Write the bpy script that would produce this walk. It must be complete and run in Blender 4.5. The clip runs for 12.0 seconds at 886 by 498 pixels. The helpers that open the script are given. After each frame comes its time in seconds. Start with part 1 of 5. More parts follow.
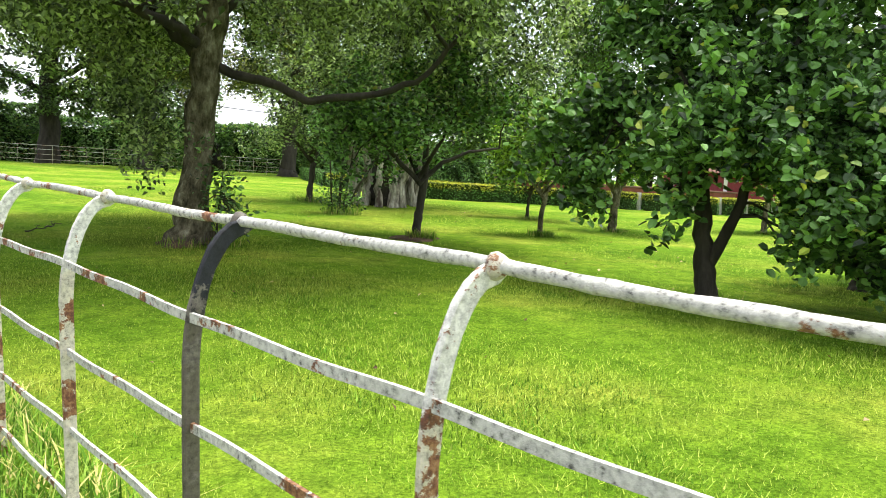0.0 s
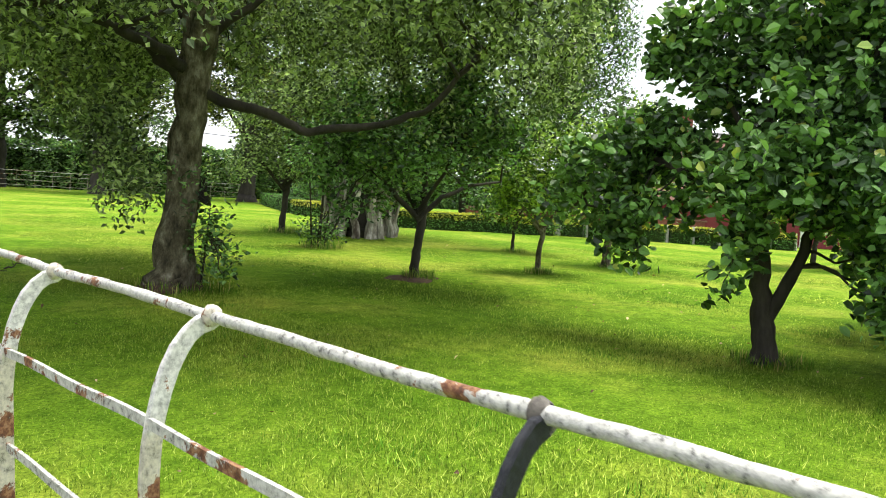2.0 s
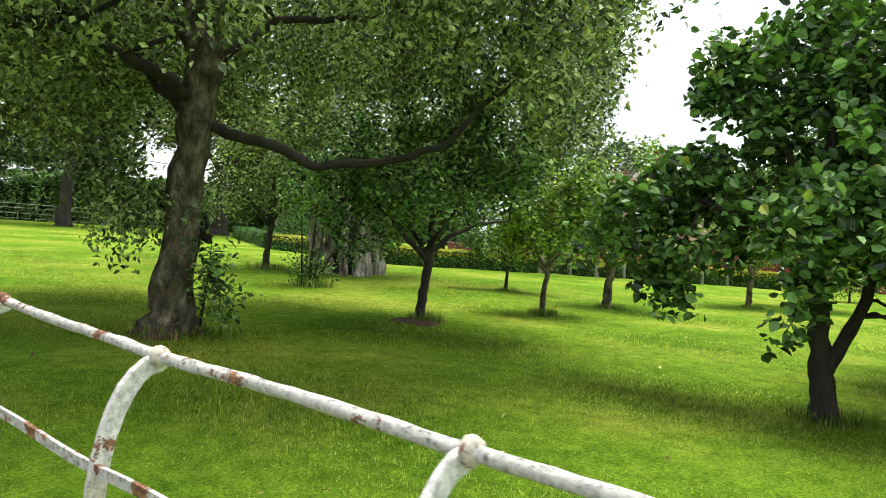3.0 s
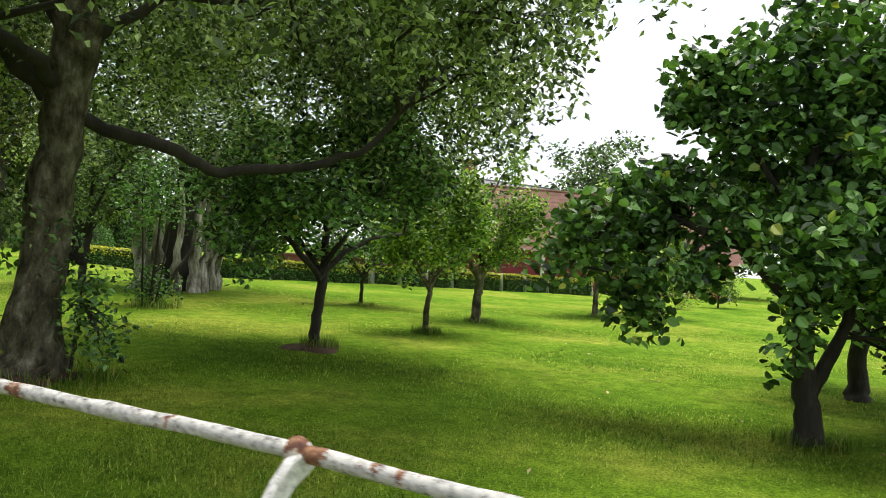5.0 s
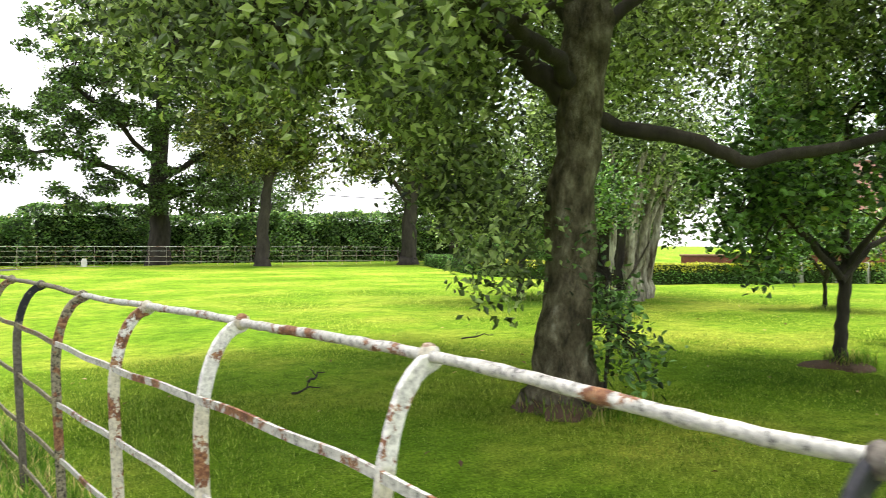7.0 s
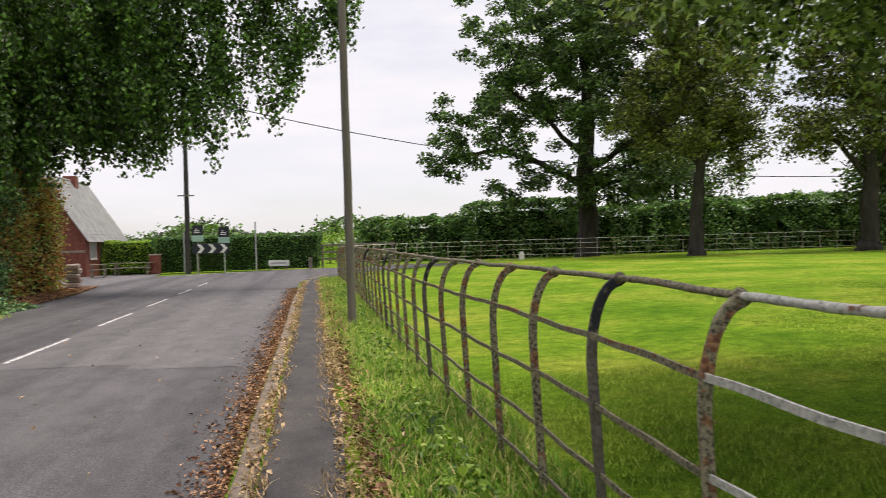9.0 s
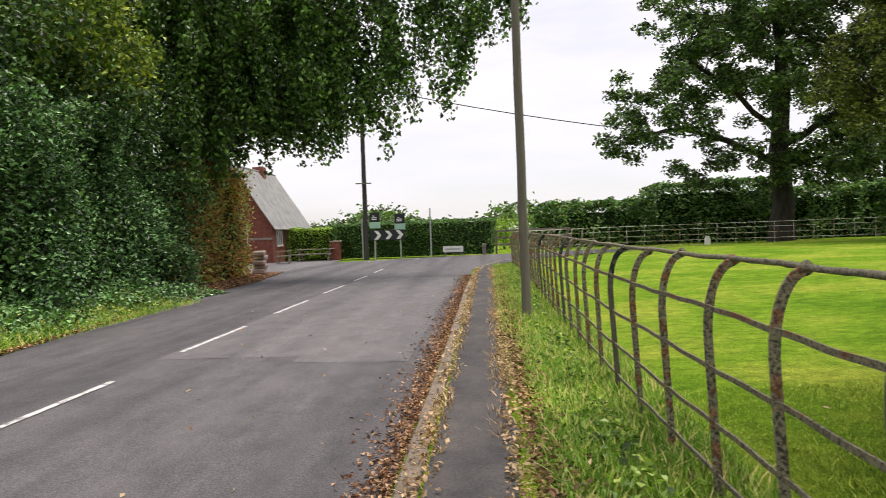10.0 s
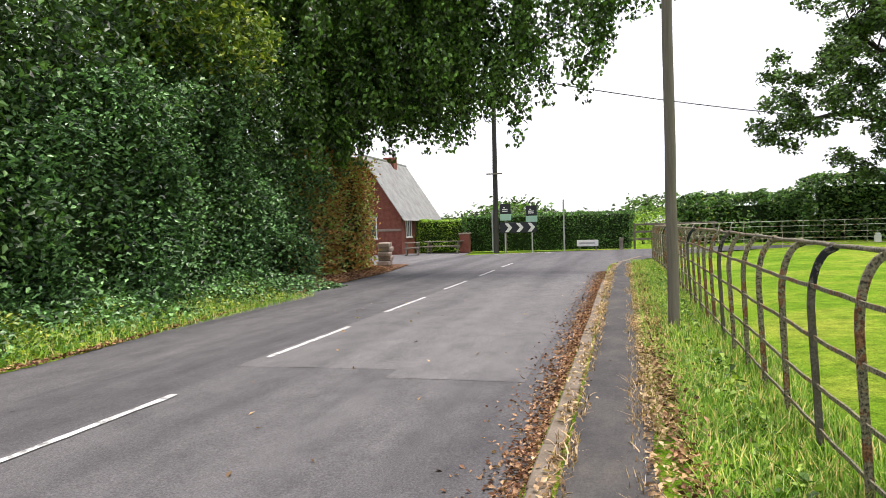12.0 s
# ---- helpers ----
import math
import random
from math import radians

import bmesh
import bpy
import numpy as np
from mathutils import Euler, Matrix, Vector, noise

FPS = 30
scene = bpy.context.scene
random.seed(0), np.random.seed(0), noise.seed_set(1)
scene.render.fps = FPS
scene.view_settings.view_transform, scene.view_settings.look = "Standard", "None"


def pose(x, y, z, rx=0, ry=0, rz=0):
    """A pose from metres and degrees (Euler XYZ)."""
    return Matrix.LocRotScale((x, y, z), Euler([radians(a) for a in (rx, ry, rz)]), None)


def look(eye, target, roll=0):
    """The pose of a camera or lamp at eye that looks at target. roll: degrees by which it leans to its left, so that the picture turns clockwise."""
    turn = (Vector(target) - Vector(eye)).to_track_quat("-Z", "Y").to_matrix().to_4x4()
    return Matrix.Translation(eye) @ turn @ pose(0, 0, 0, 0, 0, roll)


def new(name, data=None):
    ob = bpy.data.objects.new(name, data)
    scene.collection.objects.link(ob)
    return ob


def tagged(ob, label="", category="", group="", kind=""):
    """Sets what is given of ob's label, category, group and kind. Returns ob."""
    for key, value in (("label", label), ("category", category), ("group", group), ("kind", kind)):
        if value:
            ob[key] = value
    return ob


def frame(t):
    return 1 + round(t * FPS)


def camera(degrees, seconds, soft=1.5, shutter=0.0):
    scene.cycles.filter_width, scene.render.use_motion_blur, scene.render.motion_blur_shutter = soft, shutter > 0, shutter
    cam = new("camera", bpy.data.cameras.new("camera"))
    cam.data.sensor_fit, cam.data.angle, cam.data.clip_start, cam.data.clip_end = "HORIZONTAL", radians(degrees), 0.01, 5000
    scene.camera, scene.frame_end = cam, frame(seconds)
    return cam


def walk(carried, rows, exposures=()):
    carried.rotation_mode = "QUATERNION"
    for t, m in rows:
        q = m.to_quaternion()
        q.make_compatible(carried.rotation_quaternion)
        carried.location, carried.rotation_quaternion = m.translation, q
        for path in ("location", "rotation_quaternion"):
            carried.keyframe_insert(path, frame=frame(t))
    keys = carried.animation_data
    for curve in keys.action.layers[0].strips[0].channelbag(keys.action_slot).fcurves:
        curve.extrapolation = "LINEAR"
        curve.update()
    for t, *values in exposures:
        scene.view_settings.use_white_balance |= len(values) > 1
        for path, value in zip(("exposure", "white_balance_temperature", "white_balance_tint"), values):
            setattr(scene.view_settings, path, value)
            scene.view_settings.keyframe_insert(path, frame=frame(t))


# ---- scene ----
cam = camera(57.5, 12.0, 0.5, 0.2)
PATH = [
    (0, (-1.123, -1.055, 1.449), (0.229, 0.406, 1.251), 3.6),
    (0.5, (-1.095, -0.797, 1.434), (0.24, 0.678, 1.229), 3.6),
    (1, (-1.007, -0.478, 1.493), (0.33, 0.996, 1.293), 3.4),
    (1.5, (-1.004, -0.144, 1.541), (0.34, 1.329, 1.389), 3.3),
    (2, (-1.032, 0.258, 1.601), (0.406, 1.642, 1.467), 3.9),
    (2.5, (-1.047, 0.665, 1.618), (0.446, 1.996, 1.584), 4.4),
    (2.7, (-1.035, 0.875, 1.622), (0.454, 2.21, 1.58), 4.4),
    (4.3, (-1.064, 2.572, 1.626), (0.617, 3.655, 1.609), 4.2),
    (4.5, (-1.087, 2.779, 1.631), (0.649, 3.771, 1.618), 4.4),
    (5, (-1.097, 3.256, 1.629), (0.689, 4.155, 1.64), 4.2),
    (5.5, (-0.92, 3.883, 1.585), (0.835, 4.843, 1.589), 3.3),
    (6, (-0.95, 4.353, 1.584), (0.67, 5.526, 1.599), 2.0),
    (6.5, (-1.058, 4.782, 1.581), (0.346, 6.207, 1.59), 0.3),
    (7, (-1.139, 5.326, 1.569), (0.085, 6.908, 1.556), 0.2),
    (7.2, (-1.161, 5.547, 1.572), (0.012, 7.166, 1.556), 0.3),
    (8.8, (-1.389, 7.318, 1.531), (-0.961, 9.272, 1.506), -1.5),
    (9, (-1.363, 7.561, 1.494), (-1.047, 9.536, 1.471), -1.7),
    (9.5, (-1.226, 8.236, 1.516), (-1.21, 10.235, 1.46), -2.4),
    (10, (-1.315, 8.611, 1.504), (-1.428, 10.607, 1.459), -2.2),
    (10.5, (-1.364, 8.976, 1.498), (-1.773, 10.934, 1.488), -2.0),
    (11, (-1.383, 9.436, 1.508), (-1.871, 11.375, 1.476), -1.9),
    (11.3, (-1.344, 9.9, 1.479), (-1.828, 11.839, 1.418), -2.3),
    (11.5, (-1.399, 10.105, 1.453), (-1.842, 12.054, 1.372), -1.8),
    (12, (-1.354, 10.558, 1.473), (-1.795, 12.508, 1.421), -1.6),
]
walk(cam, [(t, look(e, g, r)) for t, e, g, r in PATH],
     [(0, 0.85, 6400, 9.5), (1.5, 0.8, 6400, 9.5), (2.7, 0.6, 6400, 9.5), (4.3, 0.36, 6430, 10.5), (5.3, 0.26, 6400, 11), (6.0, 0.7, 6500, 11), (6.4, 1.0, 6600, 12), (7.2, 1.08, 6600, 12), (8.8, -0.06, 6650, 17), (9.6, 0.0, 6650, 17), (10.6, 0.2, 6550, 16), (11.0, 0.36, 6480, 15.5), (11.6, 0.4, 6450, 15.5), (12, 0.36, 6450, 15.5)])

# ---------------------------------------------------------------- sky, sun
SUN_AZ, SUN_EL = radians(75), radians(77)      # compass turn from +y towards +x, height
world = bpy.data.worlds.new("sky")
scene.world = world
world.use_nodes = True
wn = world.node_tree.nodes
wl = world.node_tree.links
wn.clear()
w_out = wn.new("ShaderNodeOutputWorld")
w_bg = wn.new("ShaderNodeBackground")
w_bg.inputs["Strength"].default_value = 0.145
w_sky = wn.new("ShaderNodeTexSky")
w_sky.sky_type = "NISHITA"
w_sky.sun_disc = False
w_sky.sun_elevation = SUN_EL
w_sky.sun_rotation = SUN_AZ
w_map = wn.new("ShaderNodeMapping")
w_map.inputs["Scale"].default_value = (1.0, 1.0, 4.5)
w_co = wn.new("ShaderNodeTexCoord")
w_noise = wn.new("ShaderNodeTexNoise")
w_noise.inputs["Scale"].default_value = 2.2
w_noise.inputs["Detail"].default_value = 7
w_noise.inputs["Roughness"].default_value = 0.55
w_ramp = wn.new("ShaderNodeValToRGB")
w_ramp.color_ramp.elements[0].position = 0.36
w_ramp.color_ramp.elements[0].color = (0.62, 0.62, 0.62, 1)
w_ramp.color_ramp.elements[1].position = 0.60
w_ramp.color_ramp.elements[1].color = (1, 1, 1, 1)
w_mix = wn.new("ShaderNodeMix")
w_mix.data_type = "RGBA"
w_mix.inputs["B"].default_value = (6.7, 6.8, 7.0, 1)   # cloud
wl.new(w_co.outputs["Generated"], w_map.inputs["Vector"])
wl.new(w_map.outputs["Vector"], w_noise.inputs["Vector"])
wl.new(w_noise.outputs["Fac"], w_ramp.inputs["Fac"])
wl.new(w_ramp.outputs["Color"], w_mix.inputs["Factor"])
wl.new(w_sky.outputs["Color"], w_mix.inputs["A"])
wl.new(w_mix.outputs["Result"], w_bg.inputs["Color"])
wl.new(w_bg.outputs["Background"], w_out.inputs["Surface"])

sun_data = bpy.data.lights.new("sun", "SUN")
sun_data.energy = 3.6
sun_data.angle = radians(34)
sun_data.color = (1.0, 0.94, 0.84)
sun = new("sun", sun_data)
sun_way = Vector((math.sin(SUN_AZ) * math.cos(SUN_EL), math.cos(SUN_AZ) * math.cos(SUN_EL), math.sin(SUN_EL)))
sun.matrix_world = look(sun_way * 60, (0, 0, 0))


# ---------------------------------------------------------------- materials
def material(name, rough=0.8, spec=0.3, metal=0.0):
    m = bpy.data.materials.new(name)
    m.use_nodes = True
    b = m.node_tree.nodes["Principled BSDF"]
    b.inputs["Roughness"].default_value = rough
    b.inputs["Specular IOR Level"].default_value = spec
    b.inputs["Metallic"].default_value = metal
    return m, m.node_tree.nodes, m.node_tree.links, b


def ramp(nodes, stops):
    r = nodes.new("ShaderNodeValToRGB")
    e = r.color_ramp.elements
    while len(e) < len(stops):
        e.new(0.5)
    for el, (p, c) in zip(e, stops):
        el.position = p
        el.color = (*c, 1)
    return r


def noise_node(nodes, links, scale, detail=5, rough=0.6, stretch=None):
    co = nodes.new("ShaderNodeTexCoord")
    n = nodes.new("ShaderNodeTexNoise")
    n.inputs["Scale"].default_value = scale
    n.inputs["Detail"].default_value = detail
    n.inputs["Roughness"].default_value = rough
    if stretch:
        mp = nodes.new("ShaderNodeMapping")
        mp.inputs["Scale"].default_value = stretch
        links.new(co.outputs["Object"], mp.inputs["Vector"])
        links.new(mp.outputs["Vector"], n.inputs["Vector"])
    else:
        links.new(co.outputs["Object"], n.inputs["Vector"])
    return n


def blend(nodes, links, a, b, fac, mode="MIX"):
    m = nodes.new("ShaderNodeMix")
    m.data_type = "RGBA"
    m.blend_type = mode
    for key, v in (("A", a), ("B", b), ("Factor", fac)):
        if isinstance(v, (int, float)):
            m.inputs[key].default_value = v
        elif isinstance(v, tuple):
            m.inputs[key].default_value = (*v, 1)
        else:
            links.new(v, m.inputs[key])
    return m.outputs["Result"]


def relief(nodes, links, b, height, strength, distance=0.02):
    bp = nodes.new("ShaderNodeBump")
    bp.inputs["Strength"].default_value = strength
    bp.inputs["Distance"].default_value = distance
    links.new(height, bp.inputs["Height"])
    links.new(bp.outputs["Normal"], b.inputs["Normal"])


def mat_two_scale(name, stops, big, small, rough=0.85, bump=0.5, dist=0.02, stretch=None, spec=0.3, fine=0.45):
    """Colour from a large noise, grained by a small one, with relief."""
    m, n, l, b = material(name, rough, spec)
    n1 = noise_node(n, l, big, 5, 0.6, stretch)
    n2 = noise_node(n, l, small, 6, 0.7, stretch)
    r = ramp(n, stops)
    l.new(n1.outputs["Fac"], r.inputs["Fac"])
    g = ramp(n, [(0.25, (0.45, 0.45, 0.45)), (0.75, (1.5, 1.5, 1.5))])
    l.new(n2.outputs["Fac"], g.inputs["Fac"])
    l.new(blend(n, l, r.outputs["Color"], g.outputs["Color"], fine, "MULTIPLY"), b.inputs["Base Color"])
    relief(n, l, b, n2.outputs["Fac"], bump, dist)
    return m


def mat_leaf(name, stops, rough=0.4, through_light=0.17, spec=0.5, level=False):
    m, n, l, b = material(name, rough, spec)
    geo = n.new("ShaderNodeNewGeometry")
    dark, light = (0.62, 1.3) if level else (0.42, 1.5)
    r = ramp(n, [(p, tuple(min(0.85, q * (dark + (light - dark) * p)) for q in c)) for p, c in stops])
    l.new(geo.outputs["Random Per Island"], r.inputs["Fac"])
    patch = noise_node(n, l, 0.6, 3)
    tone = ramp(n, [(0.3, (0.7, 0.75, 0.7)), (0.7, (1.25, 1.2, 1.1))])
    l.new(patch.outputs["Fac"], tone.inputs["Fac"])
    col = blend(n, l, r.outputs["Color"], tone.outputs["Color"], 1.0, "MULTIPLY")
    l.new(col, b.inputs["Base Color"])
    if level:                                    # blades of turf take the light as the sward does
        up = n.new("ShaderNodeCombineXYZ")
        up.inputs["Z"].default_value = 1.0
        l.new(up.outputs["Vector"], b.inputs["Normal"])
    tr = n.new("ShaderNodeBsdfTranslucent")
    l.new(blend(n, l, col, (1.3, 1.5, 0.5), 1.0, "MULTIPLY"), tr.inputs["Color"])
    mx = n.new("ShaderNodeMixShader")
    mx.inputs["Fac"].default_value = through_light
    l.new(b.outputs["BSDF"], mx.inputs[1])
    l.new(tr.outputs["BSDF"], mx.inputs[2])
    l.new(mx.outputs["Shader"], n["Material Output"].inputs["Surface"])
    return m


def mat_lawn():
    """Mown sward: broad mossy patches, tufts a hand wide and fine blades."""
    m, n, l, b = material("lawn", 0.95, 0.04)
    broad, tuft, fine = noise_node(n, l, 0.35, 5, 0.6), noise_node(n, l, 4.5, 4, 0.65), noise_node(n, l, 38, 5, 0.75)
    r = ramp(n, [(0.3, (0.082, 0.185, 0.010)), (0.48, (0.150, 0.268, 0.018)), (0.64, (0.26, 0.325, 0.040))])
    l.new(broad.outputs["Fac"], r.inputs["Fac"])
    t = ramp(n, [(0.34, (0.55, 0.62, 0.55)), (0.5, (0.98, 0.98, 0.95)), (0.66, (1.38, 1.28, 1.3))])
    l.new(tuft.outputs["Fac"], t.inputs["Fac"])
    g = ramp(n, [(0.34, (0.35, 0.38, 0.35)), (0.5, (1.0, 1.0, 1.0)), (0.64, (1.7, 1.6, 1.6))])
    l.new(fine.outputs["Fac"], g.inputs["Fac"])
    c = blend(n, l, r.outputs["Color"], t.outputs["Color"], 0.75, "MULTIPLY")
    l.new(blend(n, l, c, g.outputs["Color"], 0.8, "MULTIPLY"), b.inputs["Base Color"])
    relief(n, l, b, fine.outputs["Fac"], 0.9, 0.03)
    return m


M_LAWN = mat_lawn()
M_BLADE = mat_leaf("grass_blade", [(0.0, (0.068, 0.15, 0.012)), (0.55, (0.175, 0.30, 0.024)), (1.0, (0.41, 0.51, 0.10))], 0.8, 0.1, 0.05, True)
M_TUFT = mat_leaf("tuft_blade", [(0.0, (0.05, 0.15, 0.012)), (0.6, (0.11, 0.27, 0.018)), (1.0, (0.27, 0.43, 0.06))], 0.8, 0.1, 0.05, True)
M_TALL = mat_leaf("tall_grass_blade", [(0.0, (0.075, 0.19, 0.018)), (0.5, (0.165, 0.35, 0.035)), (0.8, (0.30, 0.44, 0.08)), (0.9, (0.50, 0.45, 0.18)), (1.0, (0.58, 0.48, 0.24))], 0.7, 0.25, 0.08, True)
def mat_road(name, lo, hi):
    """Worn surfacing: chippings, blotches and long tracks polished by wheels."""
    m, n, l, b = material(name, 0.82, 0.28)
    track, blotch, chips = noise_node(n, l, 1.0, 4, 0.6, (1.1, 0.04, 1)), noise_node(n, l, 2.6, 6, 0.7, (1, 0.5, 1)), noise_node(n, l, 62, 6, 0.75)
    r = ramp(n, [(0.36, lo), (0.62, hi)])
    l.new(track.outputs["Fac"], r.inputs["Fac"])
    t = ramp(n, [(0.32, (0.70, 0.70, 0.71)), (0.5, (1, 1, 1)), (0.68, (1.22, 1.21, 1.2))])
    l.new(blotch.outputs["Fac"], t.inputs["Fac"])
    g = ramp(n, [(0.34, (0.42, 0.42, 0.43)), (0.5, (0.98, 0.98, 0.98)), (0.66, (1.75, 1.74, 1.7))])
    l.new(chips.outputs["Fac"], g.inputs["Fac"])
    c = blend(n, l, r.outputs["Color"], t.outputs["Color"], 0.8, "MULTIPLY")
    l.new(blend(n, l, c, g.outputs["Color"], 0.85, "MULTIPLY"), b.inputs["Base Color"])
    relief(n, l, b, chips.outputs["Fac"], 0.7, 0.008)
    return m


M_ASPHALT = mat_road("asphalt", (0.076, 0.073, 0.078), (0.128, 0.123, 0.127))
M_PATCH = mat_road("asphalt_patch", (0.112, 0.108, 0.112), (0.162, 0.156, 0.158))
M_PATH = mat_two_scale("footpath_asphalt", [(0.3, (0.05, 0.048, 0.05)), (0.55, (0.085, 0.08, 0.078)), (0.75, (0.125, 0.11, 0.095))], 2.2, 60, 0.85, 0.7, 0.008, (1, 0.6, 1), 0.25, 0.8)
M_LINE = mat_two_scale("road_paint", [(0.34, (0.22, 0.22, 0.22)), (0.44, (0.52, 0.52, 0.51)), (0.62, (0.74, 0.74, 0.73))], 9, 60, 0.7, 0.2, 0.003)
M_KERB = mat_two_scale("kerb_concrete", [(0.3, (0.15, 0.12, 0.09)), (0.7, (0.27, 0.225, 0.18))], 3, 40, 0.9, 0.6, 0.006, None, 0.2, 0.7)
M_DEAD = mat_leaf("fallen_leaf", [(0.0, (0.11, 0.055, 0.04)), (0.5, (0.23, 0.115, 0.075)), (1.0, (0.42, 0.27, 0.17))], 0.8, 0.1, 0.15)
M_STRAW = mat_leaf("dry_grass", [(0.0, (0.26, 0.16, 0.11)), (0.6, (0.44, 0.30, 0.20)), (1.0, (0.56, 0.42, 0.29))], 0.8, 0.2, 0.1)
M_MOULD = mat_two_scale("leaf_mould", [(0.3, (0.07, 0.04, 0.028)), (0.5, (0.15, 0.085, 0.055)), (0.68, (0.26, 0.16, 0.10))], 3, 22, 0.95, 1.0, 0.04, None, 0.1, 0.9)
M_BARK = mat_two_scale("bark", [(0.36, (0.040, 0.036, 0.022)), (0.5, (0.135, 0.118, 0.074)), (0.6, (0.24, 0.215, 0.145)), (0.7, (0.40, 0.38, 0.29))], 6.5, 34, 0.92, 1.0, 0.05, (1, 1, 0.5), 0.2, 0.9)
# near-black green for the shaded depth seen between a hedge's leaves
M_HEDGE_CORE = mat_two_scale("hedge_inside_shade", [(0.3, (0.012, 0.022, 0.008)), (0.7, (0.045, 0.075, 0.024))], 5, 30, 0.95, 1.0, 0.05, None, 0.1, 0.9)
M_BARK_PALE = mat_two_scale("pale_bark", [(0.36, (0.08, 0.062, 0.048)), (0.5, (0.30, 0.27, 0.225)), (0.66, (0.58, 0.55, 0.49))], 4, 16, 0.9, 0.9, 0.04, (1, 1, 0.3), 0.2, 0.7)
# dark stems' own colour; also the shade on the alder's boughs
M_BARK_DARK = mat_two_scale("dark_and_shaded_bark", [(0.3, (0.02, 0.018, 0.015)), (0.7, (0.07, 0.06, 0.047))], 3, 25, 0.9, 0.8, 0.02, (1, 1, 0.35))
M_LEAF_BIRCH = mat_leaf("leaf_grey_green", [(0.0, (0.022, 0.045, 0.015)), (0.5, (0.15, 0.225, 0.075)), (1.0, (0.38, 0.47, 0.20))])
M_LEAF_APPLE = mat_leaf("leaf_apple", [(0.0, (0.020, 0.055, 0.018)), (0.5, (0.085, 0.185, 0.046)), (0.97, (0.20, 0.36, 0.11)), (1.0, (0.34, 0.34, 0.07))])
M_LEAF_APPLE_LIGHT = mat_leaf("leaf_apple_light", [(0.0, (0.06, 0.14, 0.02)), (0.5, (0.16, 0.30, 0.045)), (1.0, (0.36, 0.47, 0.09))])
M_LEAF_LIME = mat_leaf("leaf_lime", [(0.0, (0.029, 0.057, 0.010)), (0.55, (0.066, 0.130, 0.022)), (1.0, (0.138, 0.276, 0.048))])
M_LEAF_OAK = mat_leaf("leaf_oak", [(0.0, (0.031, 0.054, 0.014)), (0.55, (0.070, 0.124, 0.033)), (1.0, (0.141, 0.248, 0.066))])
M_LEAF_OLIVE = mat_leaf("leaf_olive", [(0.0, (0.04, 0.06, 0.015)), (0.55, (0.11, 0.14, 0.03)), (1.0, (0.24, 0.26, 0.06))])
M_LEAF_IVY = mat_leaf("leaf_ivy", [(0.0, (0.015, 0.045, 0.018)), (0.5, (0.078, 0.182, 0.062)), (1.0, (0.22, 0.41, 0.16))], 0.36, 0.1)
M_LEAF_YELLOW = mat_leaf("leaf_sycamore", [(0.0, (0.081, 0.162, 0.027)), (0.7, (0.189, 0.284, 0.041)), (1.0, (0.432, 0.446, 0.068))])
M_LEAF_BROWN = mat_leaf("leaf_browned", [(0.0, (0.16, 0.075, 0.03)), (0.3, (0.66, 0.30, 0.10)), (0.6, (0.60, 0.36, 0.11)), (0.86, (0.24, 0.38, 0.10)), (1.0, (0.28, 0.44, 0.11))])
M_LEAF_IVY_HIGH = mat_leaf("leaf_ivy_high", [(0.0, (0.018, 0.045, 0.015)), (0.55, (0.058, 0.122, 0.036)), (1.0, (0.14, 0.26, 0.075))])
M_LEAF_HEDGE = mat_leaf("leaf_hedge", [(0.0, (0.030, 0.066, 0.015)), (0.55, (0.068, 0.152, 0.034)), (1.0, (0.145, 0.323, 0.071))])
M_LEAF_FRESH = mat_leaf("leaf_fresh_privet", [(0.0, (0.13, 0.26, 0.02)), (0.6, (0.28, 0.46, 0.05)), (1.0, (0.42, 0.56, 0.08))])
M_LEAF_GOLD = mat_leaf("leaf_golden", [(0.0, (0.22, 0.26, 0.02)), (0.6, (0.42, 0.44, 0.03)), (1.0, (0.6, 0.55, 0.06))])


